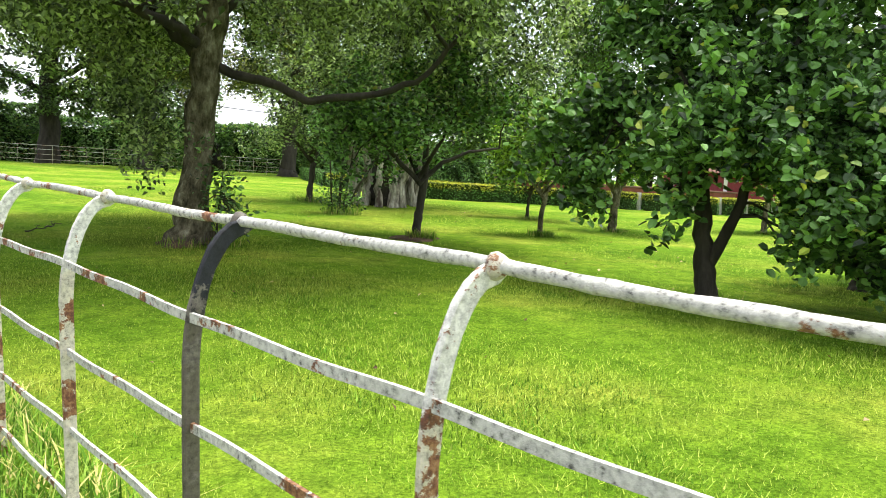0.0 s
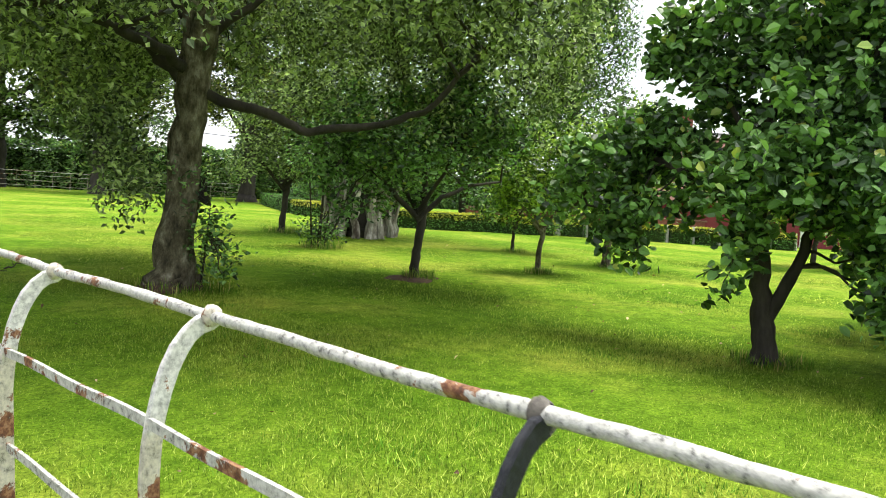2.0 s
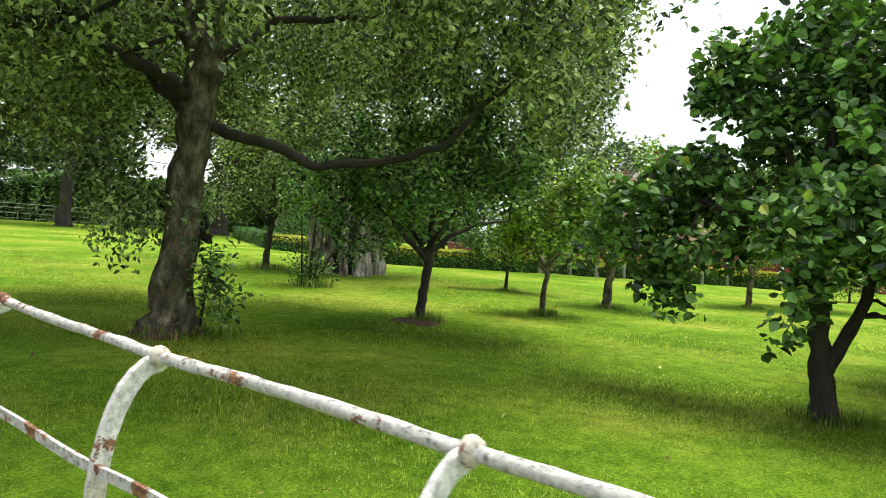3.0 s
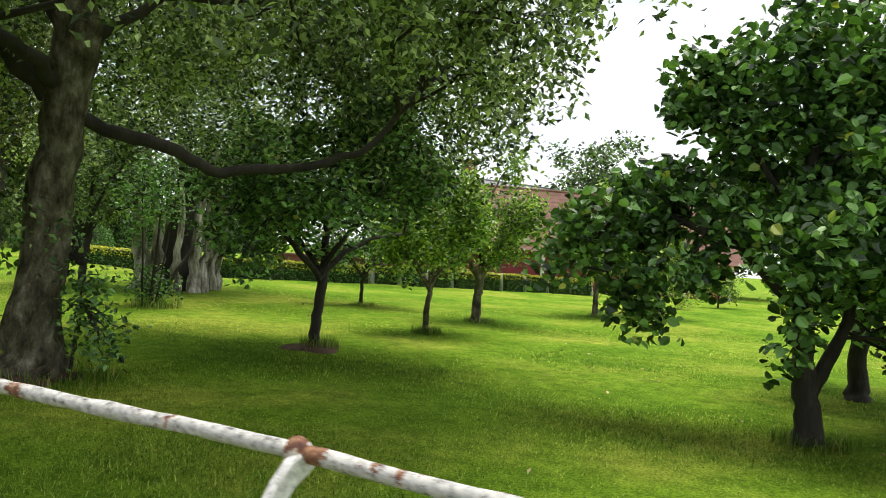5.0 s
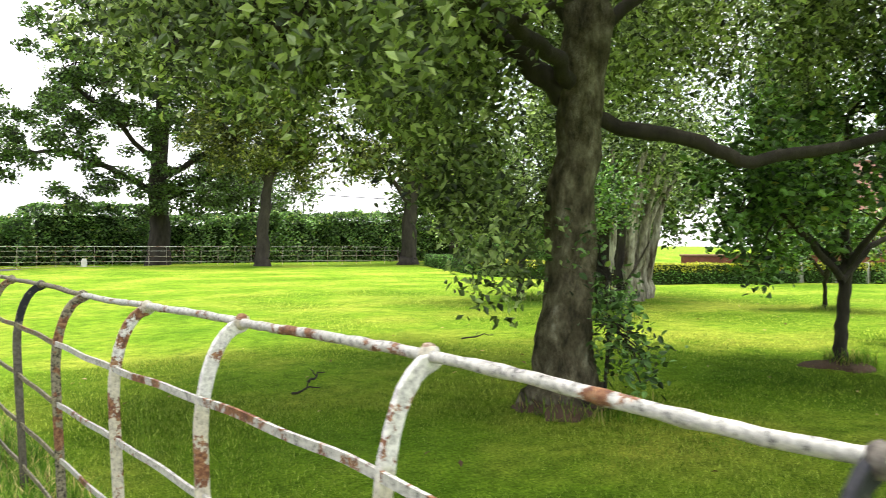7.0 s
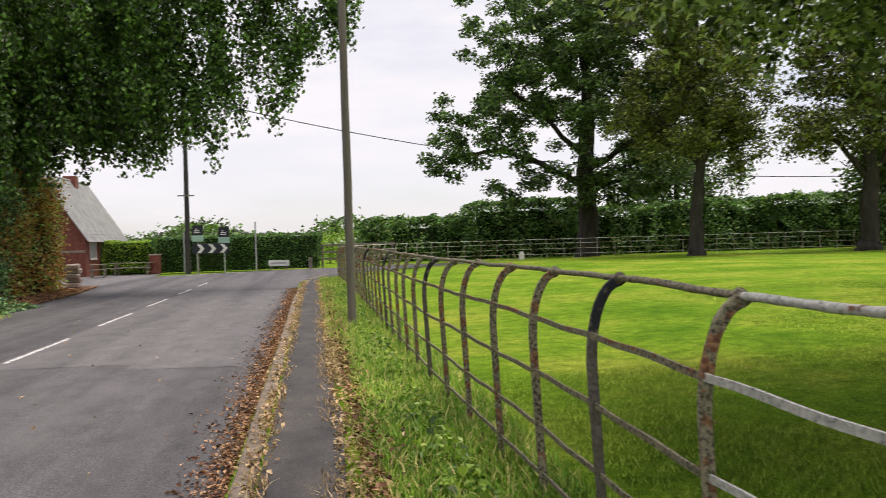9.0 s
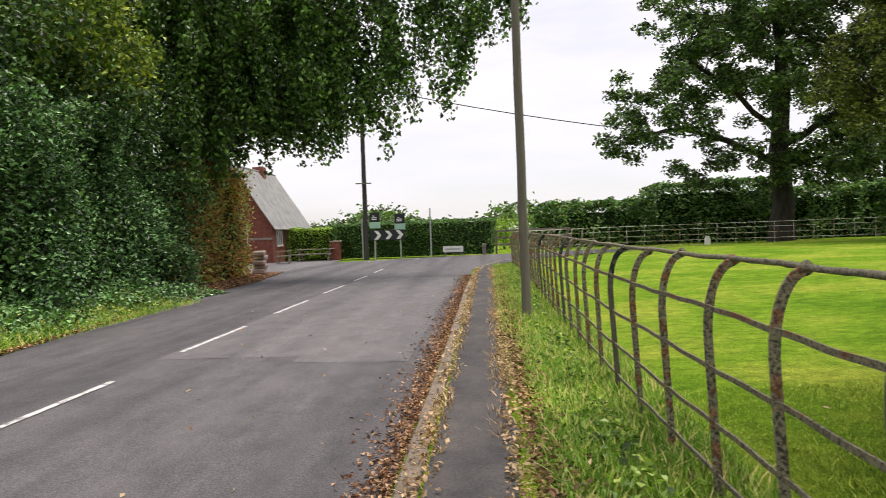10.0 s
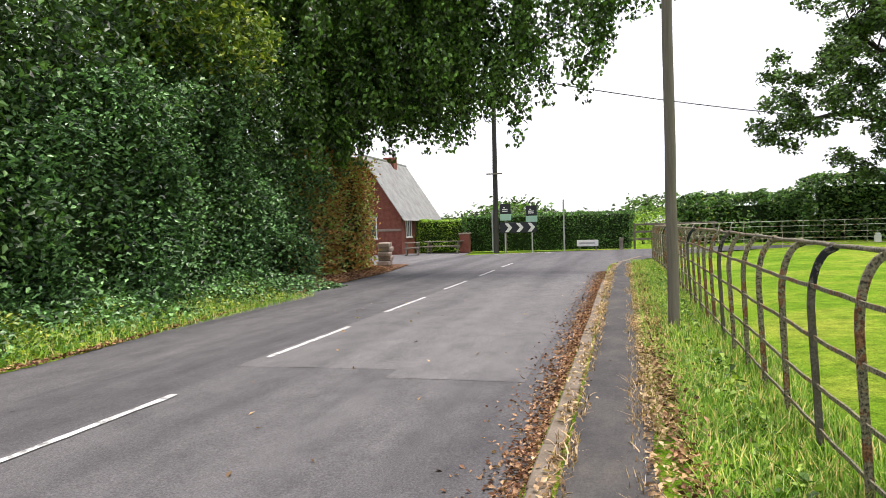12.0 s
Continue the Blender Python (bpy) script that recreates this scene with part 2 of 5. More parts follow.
def mat_fence_paint(name, paint, amount, rust=True, lichen=False, joints=False, soot=0.42, lower=None):
    """Flaking paint over rusty iron; amount is how much of it has come off."""
    m, n, l, b = material(name, 0.6, 0.4)
    info = n.new("ShaderNodeObjectInfo")
    co = n.new("ShaderNodeTexCoord")
    shift = n.new("ShaderNodeVectorMath")
    shift.operation = "ADD"
    l.new(co.outputs["Object"], shift.inputs[0])
    sc = n.new("ShaderNodeMath")
    sc.operation = "MULTIPLY"
    sc.inputs[1].default_value = 37.0
    l.new(info.outputs["Random"], sc.inputs[0])
    l.new(sc.outputs[0], shift.inputs[1])
    flake = n.new("ShaderNodeTexNoise")
    flake.inputs["Scale"].default_value = 11
    flake.inputs["Detail"].default_value = 9
    flake.inputs["Roughness"].default_value = 0.72
    l.new(shift.outputs[0], flake.inputs["Vector"])
    zone = n.new("ShaderNodeTexNoise")
    zone.inputs["Scale"].default_value = 2.3
    zone.inputs["Detail"].default_value = 3
    l.new(shift.outputs[0], zone.inputs["Vector"])
    fine = n.new("ShaderNodeTexNoise")
    fine.inputs["Scale"].default_value = 55
    fine.inputs["Detail"].default_value = 10
    fine.inputs["Roughness"].default_value = 0.7
    l.new(shift.outputs[0], fine.inputs["Vector"])
    tot = n.new("ShaderNodeMath")
    tot.operation = "ADD"
    l.new(flake.outputs["Fac"], tot.inputs[0])
    half = n.new("ShaderNodeMath")
    half.operation = "MULTIPLY"
    half.inputs[1].default_value = 0.6
    l.new(zone.outputs["Fac"], half.inputs[0])
    l.new(half.outputs[0], tot.inputs[1])
    if joints:
        sep = n.new("ShaderNodeSeparateXYZ")
        l.new(co.outputs["Object"], sep.inputs[0])
        zr = n.new("ShaderNodeMapRange")
        zr.inputs["From Max"].default_value = 1.4
        l.new(sep.outputs["Z"], zr.inputs["Value"])
        stops = [(0.0, (1, 1, 1))]
        for zj in (0.12, 0.40, 0.69, 0.98, 1.27):
            stops += [(zj / 1.4 - 0.07, (0, 0, 0)), (zj / 1.4 - 0.02, (1, 1, 1)), (zj / 1.4 + 0.02, (1, 1, 1)), (zj / 1.4 + 0.05, (0, 0, 0))]
        jr = ramp(n, stops)
        l.new(zr.outputs["Result"], jr.inputs["Fac"])
        amt = n.new("ShaderNodeMath")
        amt.operation = "MULTIPLY"
        l.new(jr.outputs["Color"], amt.inputs[0])
        rnd = n.new("ShaderNodeMath")
        rnd.operation = "MULTIPLY"
        rnd.inputs[1].default_value = 0.24
        l.new(info.outputs["Random"], rnd.inputs[0])
        l.new(rnd.outputs[0], amt.inputs[1])
        less = n.new("ShaderNodeMath")
        less.operation = "SUBTRACT"
        l.new(tot.outputs[0], less.inputs[0])
        l.new(amt.outputs[0], less.inputs[1])
        tot = less
    cut = ramp(n, [(0.80 - amount, (1, 1, 1)), (0.82 - amount, (0, 0, 0))])
    l.new(tot.outputs[0], cut.inputs["Fac"])
    cut.color_ramp.elements[0].color, cut.color_ramp.elements[1].color = (0, 0, 0, 1), (1, 1, 1, 1)
    g0 = 0.41 if lichen else 0.345
    grime = ramp(n, [(g0, tuple(c * soot for c in paint)), (g0 + 0.1, tuple(c * 0.68 for c in paint)), (g0 + 0.24, paint)])
    l.new(fine.outputs["Fac"], grime.inputs["Fac"])
    coat = grime.outputs["Color"]
    if lower:                                    # the bend was painted again, the upright below it was not
        lsep = n.new("ShaderNodeSeparateXYZ")
        l.new(co.outputs["Object"], lsep.inputs[0])
        edge = n.new("ShaderNodeMath")
        edge.operation = "MULTIPLY_ADD"
        edge.inputs[1].default_value = 0.22
        l.new(flake.outputs["Fac"], edge.inputs[0])
        l.new(lsep.outputs["Z"], edge.inputs[2])
        step_ = n.new("ShaderNodeMapRange")
        step_.inputs["From Min"].default_value = 1.10
        step_.inputs["From Max"].default_value = 1.16
        l.new(edge.outputs[0], step_.inputs["Value"])
        old = ramp(n, [(0.31, tuple(c * 0.25 for c in lower)), (0.43, tuple(c * 0.7 for c in lower)), (0.58, lower)])
        l.new(fine.outputs["Fac"], old.inputs["Fac"])
        coat = blend(n, l, old.outputs["Color"], coat, step_.outputs["Result"])
    under = ramp(n, [(0.3, (0.05, 0.03, 0.025)), (0.46, (0.16, 0.06, 0.03)), (0.60, (0.36, 0.19, 0.09)), (0.7, (0.3, 0.28, 0.2) if lichen else (0.2, 0.18, 0.16))] if rust else
                 [(0.35, (0.06, 0.05, 0.045)), (0.65, (0.2, 0.18, 0.15))])
    l.new(fine.outputs["Fac"], under.inputs["Fac"])
    l.new(blend(n, l, coat, under.outputs["Color"], cut.outputs["Color"]), b.inputs["Base Color"])
    relief(n, l, b, flake.outputs["Fac"], 0.9, 0.012)
    return m


M_WHITE_IRON = mat_fence_paint("flaking_white_paint", (0.80, 0.79, 0.74), -0.028, joints=True, lower=(0.66, 0.61, 0.49))
M_RAIL_IRON = mat_fence_paint("flaking_rail_paint", (0.66, 0.65, 0.60), -0.088, soot=0.13)
M_GREY_IRON = mat_fence_paint("weathered_grey_paint", (0.36, 0.32, 0.215), -0.03, True, True, True, 0.08)
M_BLACK_IRON = mat_fence_paint("black_paint", (0.014, 0.016, 0.024), -0.03, False, lower=(0.13, 0.115, 0.085))


# ---------------------------------------------------------------- mesh helpers
def mesh_arrays(name, verts, faces, mat, smooth=False):
    """A mesh from an array of vertices and an array of faces, all of one size."""
    verts, faces = np.asarray(verts, np.float32), np.asarray(faces, np.int32)
    me = bpy.data.meshes.new(name)
    me.vertices.add(len(verts))
    me.vertices.foreach_set("co", verts.ravel())
    k = faces.shape[1]
    me.loops.add(faces.size)
    me.loops.foreach_set("vertex_index", faces.ravel())
    me.polygons.add(len(faces))
    me.polygons.foreach_set("loop_start", np.arange(0, faces.size, k, dtype=np.int32))
    me.polygons.foreach_set("loop_total", np.full(len(faces), k, np.int32))
    me.polygons.foreach_set("use_smooth", np.full(len(faces), smooth))
    me.update(calc_edges=True)
    me.validate()
    me.materials.append(mat)
    return me


def part(name, bm, mat, parent, label="", smooth=False):
    """Links a bmesh, or a finished mesh, as one object under a thing."""
    if isinstance(bm, bpy.types.Mesh):
        me = bm
    else:
        me = bpy.data.meshes.new(name)
        bmesh.ops.recalc_face_normals(bm, faces=bm.faces)
        bm.to_mesh(me)
        bm.free()
        me.materials.append(mat)
        if smooth:
            for p in me.polygons:
                p.use_smooth = True
    ob = new(name, me)
    ob.parent = parent
    if label:
        tagged(ob, label)
    return ob


def thing(name, label, category, group="", kind="", at=(0, 0, 0), turn=0):
    ob = new(name)
    ob.matrix_world = pose(*at, 0, 0, turn)
    return tagged(ob, label, category, group, kind)


def box(bm, x0, x1, y0, y1, z0, z1, bevel=0.0, m=None):
    r = bmesh.ops.create_cube(bm, size=1)
    vs = r["verts"]
    for v in vs:
        v.co = Vector(((x0 + x1) / 2 + v.co.x * (x1 - x0), (y0 + y1) / 2 + v.co.y * (y1 - y0), (z0 + z1) / 2 + v.co.z * (z1 - z0)))
    if bevel:
        es = list({e for v in vs for e in v.link_edges})
        vs = list({v for f in bmesh.ops.bevel(bm, geom=es, offset=bevel, segments=1, affect="EDGES")["faces"] for v in f.verts} | {v for v in vs if v.is_valid})
    if m is not None:
        bmesh.ops.transform(bm, matrix=m, verts=vs)
    return vs


def tube_arrays(points, radii, sides=8, rough=0.0, rng=None):
    """Vertices and quads of a tapered tube along points."""
    p = np.asarray(points, float)
    d = np.gradient(p, axis=0)
    d /= np.linalg.norm(d, axis=1)[:, None] + 1e-9
    ref = np.where(np.abs(d[:, 2:3]) < 0.9, np.array([[0, 0, 1.0]]), np.array([[1.0, 0, 0]]))
    ref = ref[len(ref) // 2][None]
    u = np.cross(d, np.repeat(ref, len(p), 0))
    u /= np.linalg.norm(u, axis=1)[:, None] + 1e-9
    w = np.cross(d, u)
    a = np.linspace(0, 2 * np.pi, sides, endpoint=False)
    r = np.asarray(radii, float)[:, None] * np.ones((1, sides))
    if rough and rng is not None:
        r = r * (1 + rough * rng.normal(size=r.shape))
    v = p[:, None] + r[..., None] * (np.cos(a)[None, :, None] * u[:, None] + np.sin(a)[None, :, None] * w[:, None])
    n = len(p)
    i, j = np.meshgrid(np.arange(n - 1), np.arange(sides), indexing="ij")
    k = (j + 1) % sides
    f = np.stack([i * sides + j, i * sides + k, (i + 1) * sides + k, (i + 1) * sides + j], -1).reshape(-1, 4)
    return v.reshape(-1, 3), f


def merge_arrays(items):
    vs, fs, at = [], [], 0
    for v, f in items:
        vs.append(v)
        fs.append(f + at)
        at += len(v)
    return np.concatenate(vs), np.concatenate(fs)


def leaf_arrays(centres, sizes, rng, droop=0.3, slim=0.55, up=0.6, full=False):
    """Folded leaves at the centres: two quads each, or two triangles."""
    n = len(centres)
    ang = rng.uniform(0, 2 * np.pi, n)
    d = np.stack([np.cos(ang), np.sin(ang), rng.normal(-droop, 0.45, n)], -1)
    d /= np.linalg.norm(d, axis=1)[:, None]
    nr = rng.normal(size=(n, 3)) * 0.65 + np.array([0, 0, up])
    side = np.cross(d, nr)
    side /= np.linalg.norm(side, axis=1)[:, None] + 1e-9
    nr = np.cross(side, d)
    s = sizes[:, None]
    base, tip = centres - d * s * 0.5, centres + d * s * 0.5 - nr * s * 0.08
    half = side * s * slim * 0.5
    lift = nr * s * 0.10
    if full:
        v = np.stack([base, base + d * s * 0.3 + half + lift, base + d * s * 0.7 + half * 0.85 + lift * 0.7, tip,
                      base + d * s * 0.7 - half * 0.85 + lift * 0.7, base + d * s * 0.3 - half + lift], 1).reshape(-1, 3)
        o = np.arange(n)[:, None] * 6
        f = np.concatenate([o + np.array([[0, 1, 2, 3]]), o + np.array([[0, 3, 4, 5]])])
        return v, f
    mid = centres - d * s * 0.05 + lift
    v = np.stack([base, mid + half, tip, mid - half], 1).reshape(-1, 3)
    o = np.arange(n)[:, None] * 4
    f = np.concatenate([o + np.array([[0, 1, 2]]), o + np.array([[0, 2, 3]])])
    return v, f


def wave(p, seed, scale):
    """Cheap smooth noise of places, about -1 to 1."""
    r = np.random.default_rng(seed)
    out = np.zeros(len(p))
    for k in range(6):
        d = r.normal(size=3)
        out += np.sin(p @ (d / np.linalg.norm(d)) * scale * r.uniform(0.6, 1.7) + r.uniform(0, 6.3))
    return out / 2.6


def blob_points(blobs, n, rng, shell=0.45):
    b = np.asarray(blobs, float)
    wgt = (b[:, 3] * b[:, 4] * b[:, 5]) ** 0.75
    pick = rng.choice(len(b), n, p=wgt / wgt.sum())
    d = rng.normal(size=(n, 3))
    d /= np.linalg.norm(d, axis=1)[:, None]
    r = rng.uniform(0, 1, n) ** shell
    return b[pick, :3] + d * r[:, None] * b[pick, 3:6]


def curve_between(a, b, rng, n=7, sag=0.15, wig=0.05):
    a, b = np.asarray(a, float), np.asarray(b, float)
    t = np.linspace(0, 1, n)[:, None]
    ln = np.linalg.norm(b - a)
    p = a + (b - a) * t
    p[:, 2] += (sag * ln * np.sin(np.pi * t[:, 0]))
    p[1:-1] += rng.normal(size=(n - 2, 3)) * wig * ln
    return p


def tree(name, label, at, trunk, radii, blobs, leaf_mat, bark, leaves, leaf_size, seed, clusters=200, spread=0.35, droop_z=1.0, gaps=0.2,
         limbs=(), droop=0.3, full=False, twigs=60, group="", sides=10, slim=0.55, category="tree", shell=0.45, floor=None, limb_bark=None, twig_floor=0.0, west=None):
    """A tree: a tapered trunk, limbs, twigs and a crown of single leaves in clusters.
    trunk, limbs and blobs are given from the tree's foot; blobs are (x, y, z, rx, ry, rz)."""
    rng = np.random.default_rng(seed)
    t = thing(name, label, category, group, at=at)
    pts = np.asarray(trunk, float)
    fine = np.linspace(0, len(pts) - 1, (len(pts) - 1) * 5 + 1)
    p = np.stack([np.interp(fine, np.arange(len(pts)), pts[:, k]) for k in range(3)], -1)
    p[1:-1] += rng.normal(size=(len(p) - 2, 3)) * radii[0] * 0.06
    rr = np.interp(fine, np.arange(len(pts)), radii)
    v, f = tube_arrays(p, rr, sides, 0.07, rng)
    part("trunk", mesh_arrays("trunk", v, f, bark, True), bark, t)
    ends = []
    for lp, lr in limbs:
        lp = np.asarray(lp, float)
        ff = np.linspace(0, len(lp) - 1, (len(lp) - 1) * 4 + 1)
        q = np.stack([np.interp(ff, np.arange(len(lp)), lp[:, k]) for k in range(3)], -1)
        q[1:-1] += rng.normal(size=(len(q) - 2, 3)) * lr * 0.22
        v, f = tube_arrays(q, np.linspace(lr, lr * 0.35, len(q)), 7, 0.06, rng)
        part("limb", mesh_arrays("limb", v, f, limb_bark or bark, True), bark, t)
        ends.extend(q[len(q) // 3:])
    ends.extend(p[len(p) * 2 // 3:])
    ends = np.array(ends)
    c = blob_points(blobs, clusters, rng, shell)
    if gaps:
        c = c[wave(c, seed, 2.2 / max(0.5, spread)) > -1 + gaps * 2]
    if floor is not None:
        c = c[c[:, 2] > floor]
    tw = []
    for k in rng.choice(len(c), min(twigs, len(c)), replace=False):
        if c[k][2] < twig_floor:
            continue
        near = ends[np.argmin(((ends - c[k]) ** 2).sum(1) + rng.uniform(0, 0.6))]
        ln = np.linalg.norm(c[k] - near)
        tw.append(tube_arrays(curve_between(near, c[k], rng, 6, 0.08, 0.05), np.linspace(0.008 + 0.011 * ln, 0.005, 6), 5))
    if tw:
        v, f = merge_arrays(tw)
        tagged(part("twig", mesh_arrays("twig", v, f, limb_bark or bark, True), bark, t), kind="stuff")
    per = max(1, leaves // len(c))
    lc = np.repeat(c, per, 0) + np.clip(rng.normal(size=(len(c) * per, 3)), -1.9, 1.9) * spread * np.array([1, 1, droop_z])
    if west is not None:
        lc = lc[lc[:, 0] > west]
    if floor is not None:
        lc = lc[lc[:, 2] > floor - 0.15]
    sz = leaf_size * rng.uniform(0.65, 1.25, len(lc))
    v, f = leaf_arrays(lc, sz, rng, droop, slim, 0.6, full)
    part("crown", mesh_arrays("crown", v, f, leaf_mat), leaf_mat, t)
    return t


def foliage_box(name, label, lo, hi, leaf_mat, leaves, size, seed, parent=None, core_mat=None, category="hedge", lump=0.12, group="", top_mat=None, turn=0, at=None):
    """A clipped hedge: a boxy core, coloured dark as the shade inside, and leaves all over its faces."""
    rng = np.random.default_rng(seed)
    lo, hi = np.asarray(lo, float), np.asarray(hi, float)
    t = thing(name, label, category, group, at=at or (0, 0, 0), turn=turn)
    ext = hi - lo
    areas = np.array([ext[1] * ext[2], ext[1] * ext[2], ext[0] * ext[2], ext[0] * ext[2], ext[0] * ext[1]])
    face = rng.choice(5, leaves, p=areas / areas.sum())
    u = rng.uniform(0, 1, (leaves, 3))
    u[face == 0, 0], u[face == 1, 0], u[face == 2, 1], u[face == 3, 1], u[face == 4, 2] = 0, 1, 0, 1, 1
    p = lo + u * ext
    p += (wave(p, seed, 3.0)[:, None] * lump + rng.normal(size=(leaves, 1)) * lump * 0.5) * np.array([1, 1, 0.5])
    if lump > 0.25:
        p[:, :2] += wave(p, seed + 7, 1.1)[:, None] * lump * 0.9
    p[:, 2] = np.maximum(p[:, 2], lo[2] + 0.02)
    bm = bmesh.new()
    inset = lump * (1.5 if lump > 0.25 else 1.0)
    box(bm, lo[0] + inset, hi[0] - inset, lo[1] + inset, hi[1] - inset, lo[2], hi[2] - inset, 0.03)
    part("shaded_core", bm, core_mat or M_HEDGE_CORE, t)
    if top_mat is not None:
        high = p[:, 2] > hi[2] - 0.2 - 0.12 * rng.uniform(0, 1, leaves)
        v, f = leaf_arrays(p[high], size * rng.uniform(0.7, 1.3, high.sum()), rng)
        tagged(part("top_growth", mesh_arrays("top_growth", v, f, top_mat), top_mat, t, "fresh yellow growth along the top"), kind="stuff")
        p = p[~high]
    v, f = leaf_arrays(p, size * rng.uniform(0.7, 1.3, len(p)), rng)
    part("foliage", mesh_arrays("foliage", v, f, leaf_mat), leaf_mat, t)
    return t


# ---------------------------------------------------------------- ground, road, footpath
ROAD_RIGHT = [(-1.95, -60), (-1.93, 20), (-1.97, 31), (-1.9, 36), (-1.65, 42), (-0.8, 47), (1.5, 53), (6, 58), (13, 58.5), (40, 57), (120, 50)]
ROAD_LEFT = [(-8.8, -60), (-8.8, 20), (-9.1, 23), (-9.5, 27), (-9.9, 32), (-10.1, 39), (-10.7, 44), (-11.4, 50), (-10.5, 57), (-4, 60.5), (5, 63.5), (40, 63.5), (120, 57)]


def along(line, s):
    p = np.array(line, float)
    ln = np.concatenate([[0], np.cumsum(np.linalg.norm(np.diff(p, axis=0), axis=1))])
    return np.stack([np.interp(s * ln[-1], ln, p[:, k]) for k in range(2)], -1)


def field_height(x, y):
    """The lie of the land: the lawn rises gently from the fence."""
    x, y = np.asarray(x, float), np.asarray(y, float)
    x = np.where(x < -6, x + np.interp(y, [20, 23, 27, 32, 39, 44, 50, 60, 64], [0, 0.3, 0.7, 1.1, 1.3, 1.9, 2.6, 2.6, 0]), x)   # the bank follows the road's edge
    h = np.interp(x, [-60, -14, -10.6, -9.6, -8.7, -2.1, -1.85, -0.3, 0.4, 5, 10, 16, 60], [0.3, 0.15, 0.02, -0.08, -0.2, -0.2, -0.03, -0.03, -0.03, 0.1, 0.17, 0.2, 0.2])
    far = np.clip((y - 41) / 5, 0, 1) * np.clip((9 - x) / 6, 0, 1)
    h = h * (1 - far) - 0.2 * far
    h = np.where((y > 55) & (x > 0), -0.2, h)
    return np.where(y > 63.8, 0.0, h)


xs = np.concatenate([np.linspace(-600, -40, 12), np.linspace(-30, -14, 10), np.linspace(-13.6, -8.6, 26), np.linspace(-8, -2.4, 6), np.linspace(-2.1, 1, 12), np.linspace(1.3, 40, 90), np.linspace(45, 600, 14)])
ys = np.concatenate([np.linspace(-600, -30, 10), np.linspace(-25, 70, 120), np.linspace(80, 900, 14)])
gx, gy = np.meshgrid(xs, ys, indexing="ij")
gz = field_height(gx, gy) + np.where((gx > 0.5) & (gx < 40), 0.02 * np.sin(gx * 1.3 + gy * 0.5) * np.sin(gy * 0.9 - gx * 0.4), 0)
i, j = np.meshgrid(np.arange(len(xs) - 1), np.arange(len(ys) - 1), indexing="ij")
o = i * len(ys) + j
ground = new("ground", mesh_arrays("ground", np.stack([gx, gy, gz], -1).reshape(-1, 3), np.stack([o, o + len(ys), o + len(ys) + 1, o + 1], -1).reshape(-1, 4), M_LAWN, True))
tagged(ground, "mown green lawn with mossy paler patches", "ground", kind="structure")

s = np.linspace(0, 1, 160)
ra, la = along(ROAD_RIGHT, s), along(ROAD_LEFT, s)
rows = 9
rv = np.concatenate([np.concatenate([ra + (la - ra) * k / (rows - 1), np.full((160, 1), -0.10 + 0.05 * math.sin(math.pi * k / (rows - 1)) - 0.05)], 1) for k in range(rows)])
rf = []
for k in range(rows - 1):
    o = np.arange(159) + k * 160
    rf.append(np.stack([o, o + 1, o + 161, o + 160], -1))
road = new("road", mesh_arrays("road", rv, np.concatenate(rf), M_ASPHALT, True))
tagged(road, "worn grey asphalt road with a faded centre line", "road", kind="structure")


def road_z(x):
    return -0.15 + 0.05 * math.sin(math.pi * min(1, max(0, (-1.95 - x) / 7.2)))


def strip(name, x0, x1, y0, y1, mat, lift, label, category, parent=None, ragged=0.0, seed=3):
    """A thin layer on the road, following its camber."""
    rng = np.random.default_rng(seed)
    n = 14
    a = np.linspace(y0, y1, n)
    vv, ff = [], []
    for m_, xx in enumerate((x0, (x0 + x1) / 2, x1)):
        for yy in a:
            e = rng.normal() * ragged if m_ != 1 else 0
            vv.append((xx + e, yy, road_z(xx) + lift))
    for m_ in range(2):
        for q in range(n - 1):
            ff.append((m_ * n + q, (m_ + 1) * n + q, (m_ + 1) * n + q + 1, m_ * n + q + 1))
    ob = new(name, mesh_arrays(name, vv, ff, mat))
    ob.parent = parent
    return ob


tagged(strip("road_repair", -5.9, -3.9, 19.3, 37, M_PATCH, 0.004, "", ""), "paler rectangular asphalt repair in the road", "road patch", kind="structure")
tagged(strip("road_repair", -3.9, -2.4, 18.8, 37, M_PATCH, 0.004, "", ""), "paler rectangular asphalt repair in the road", "road patch", kind="structure")
marking = thing("road_marking", "broken white centre line, worn at its edges", "road marking", kind="structure")
for k in range(8):
    y0 = 4.2 + 5.35 * k - (0.3 if k > 1 else 0)
    strip("dash", -5.56 - 0.011 * y0 - 0.042, -5.56 - 0.011 * y0 + 0.042, y0, y0 + 3.1, M_LINE, 0.009, "", "", marking, 0.006, k)
for k in range(3):
    strip("dash", -9.4 + k * 1.4, -8.3 + k * 1.4, 55.6 + k * 0.5, 55.8 + k * 0.5, M_LINE, 0.012, "", "", marking, 0.01, k)

drive_v = [(-40, 45.5, -0.14), (-10.8, 45.0, -0.155), (-11.3, 50, -0.155), (-10.6, 56.9, -0.155), (-11.0, 61.4, -0.14), (-40, 62.6, -0.14)]
drive_me = bpy.data.meshes.new("drive")
drive_me.from_pydata(drive_v, [], [(0, 1, 2, 3, 4, 5)])
drive_me.materials.append(M_PATCH)
tagged(new("drive", drive_me), "pale paved drive in front of the lodge", "drive", kind="structure")

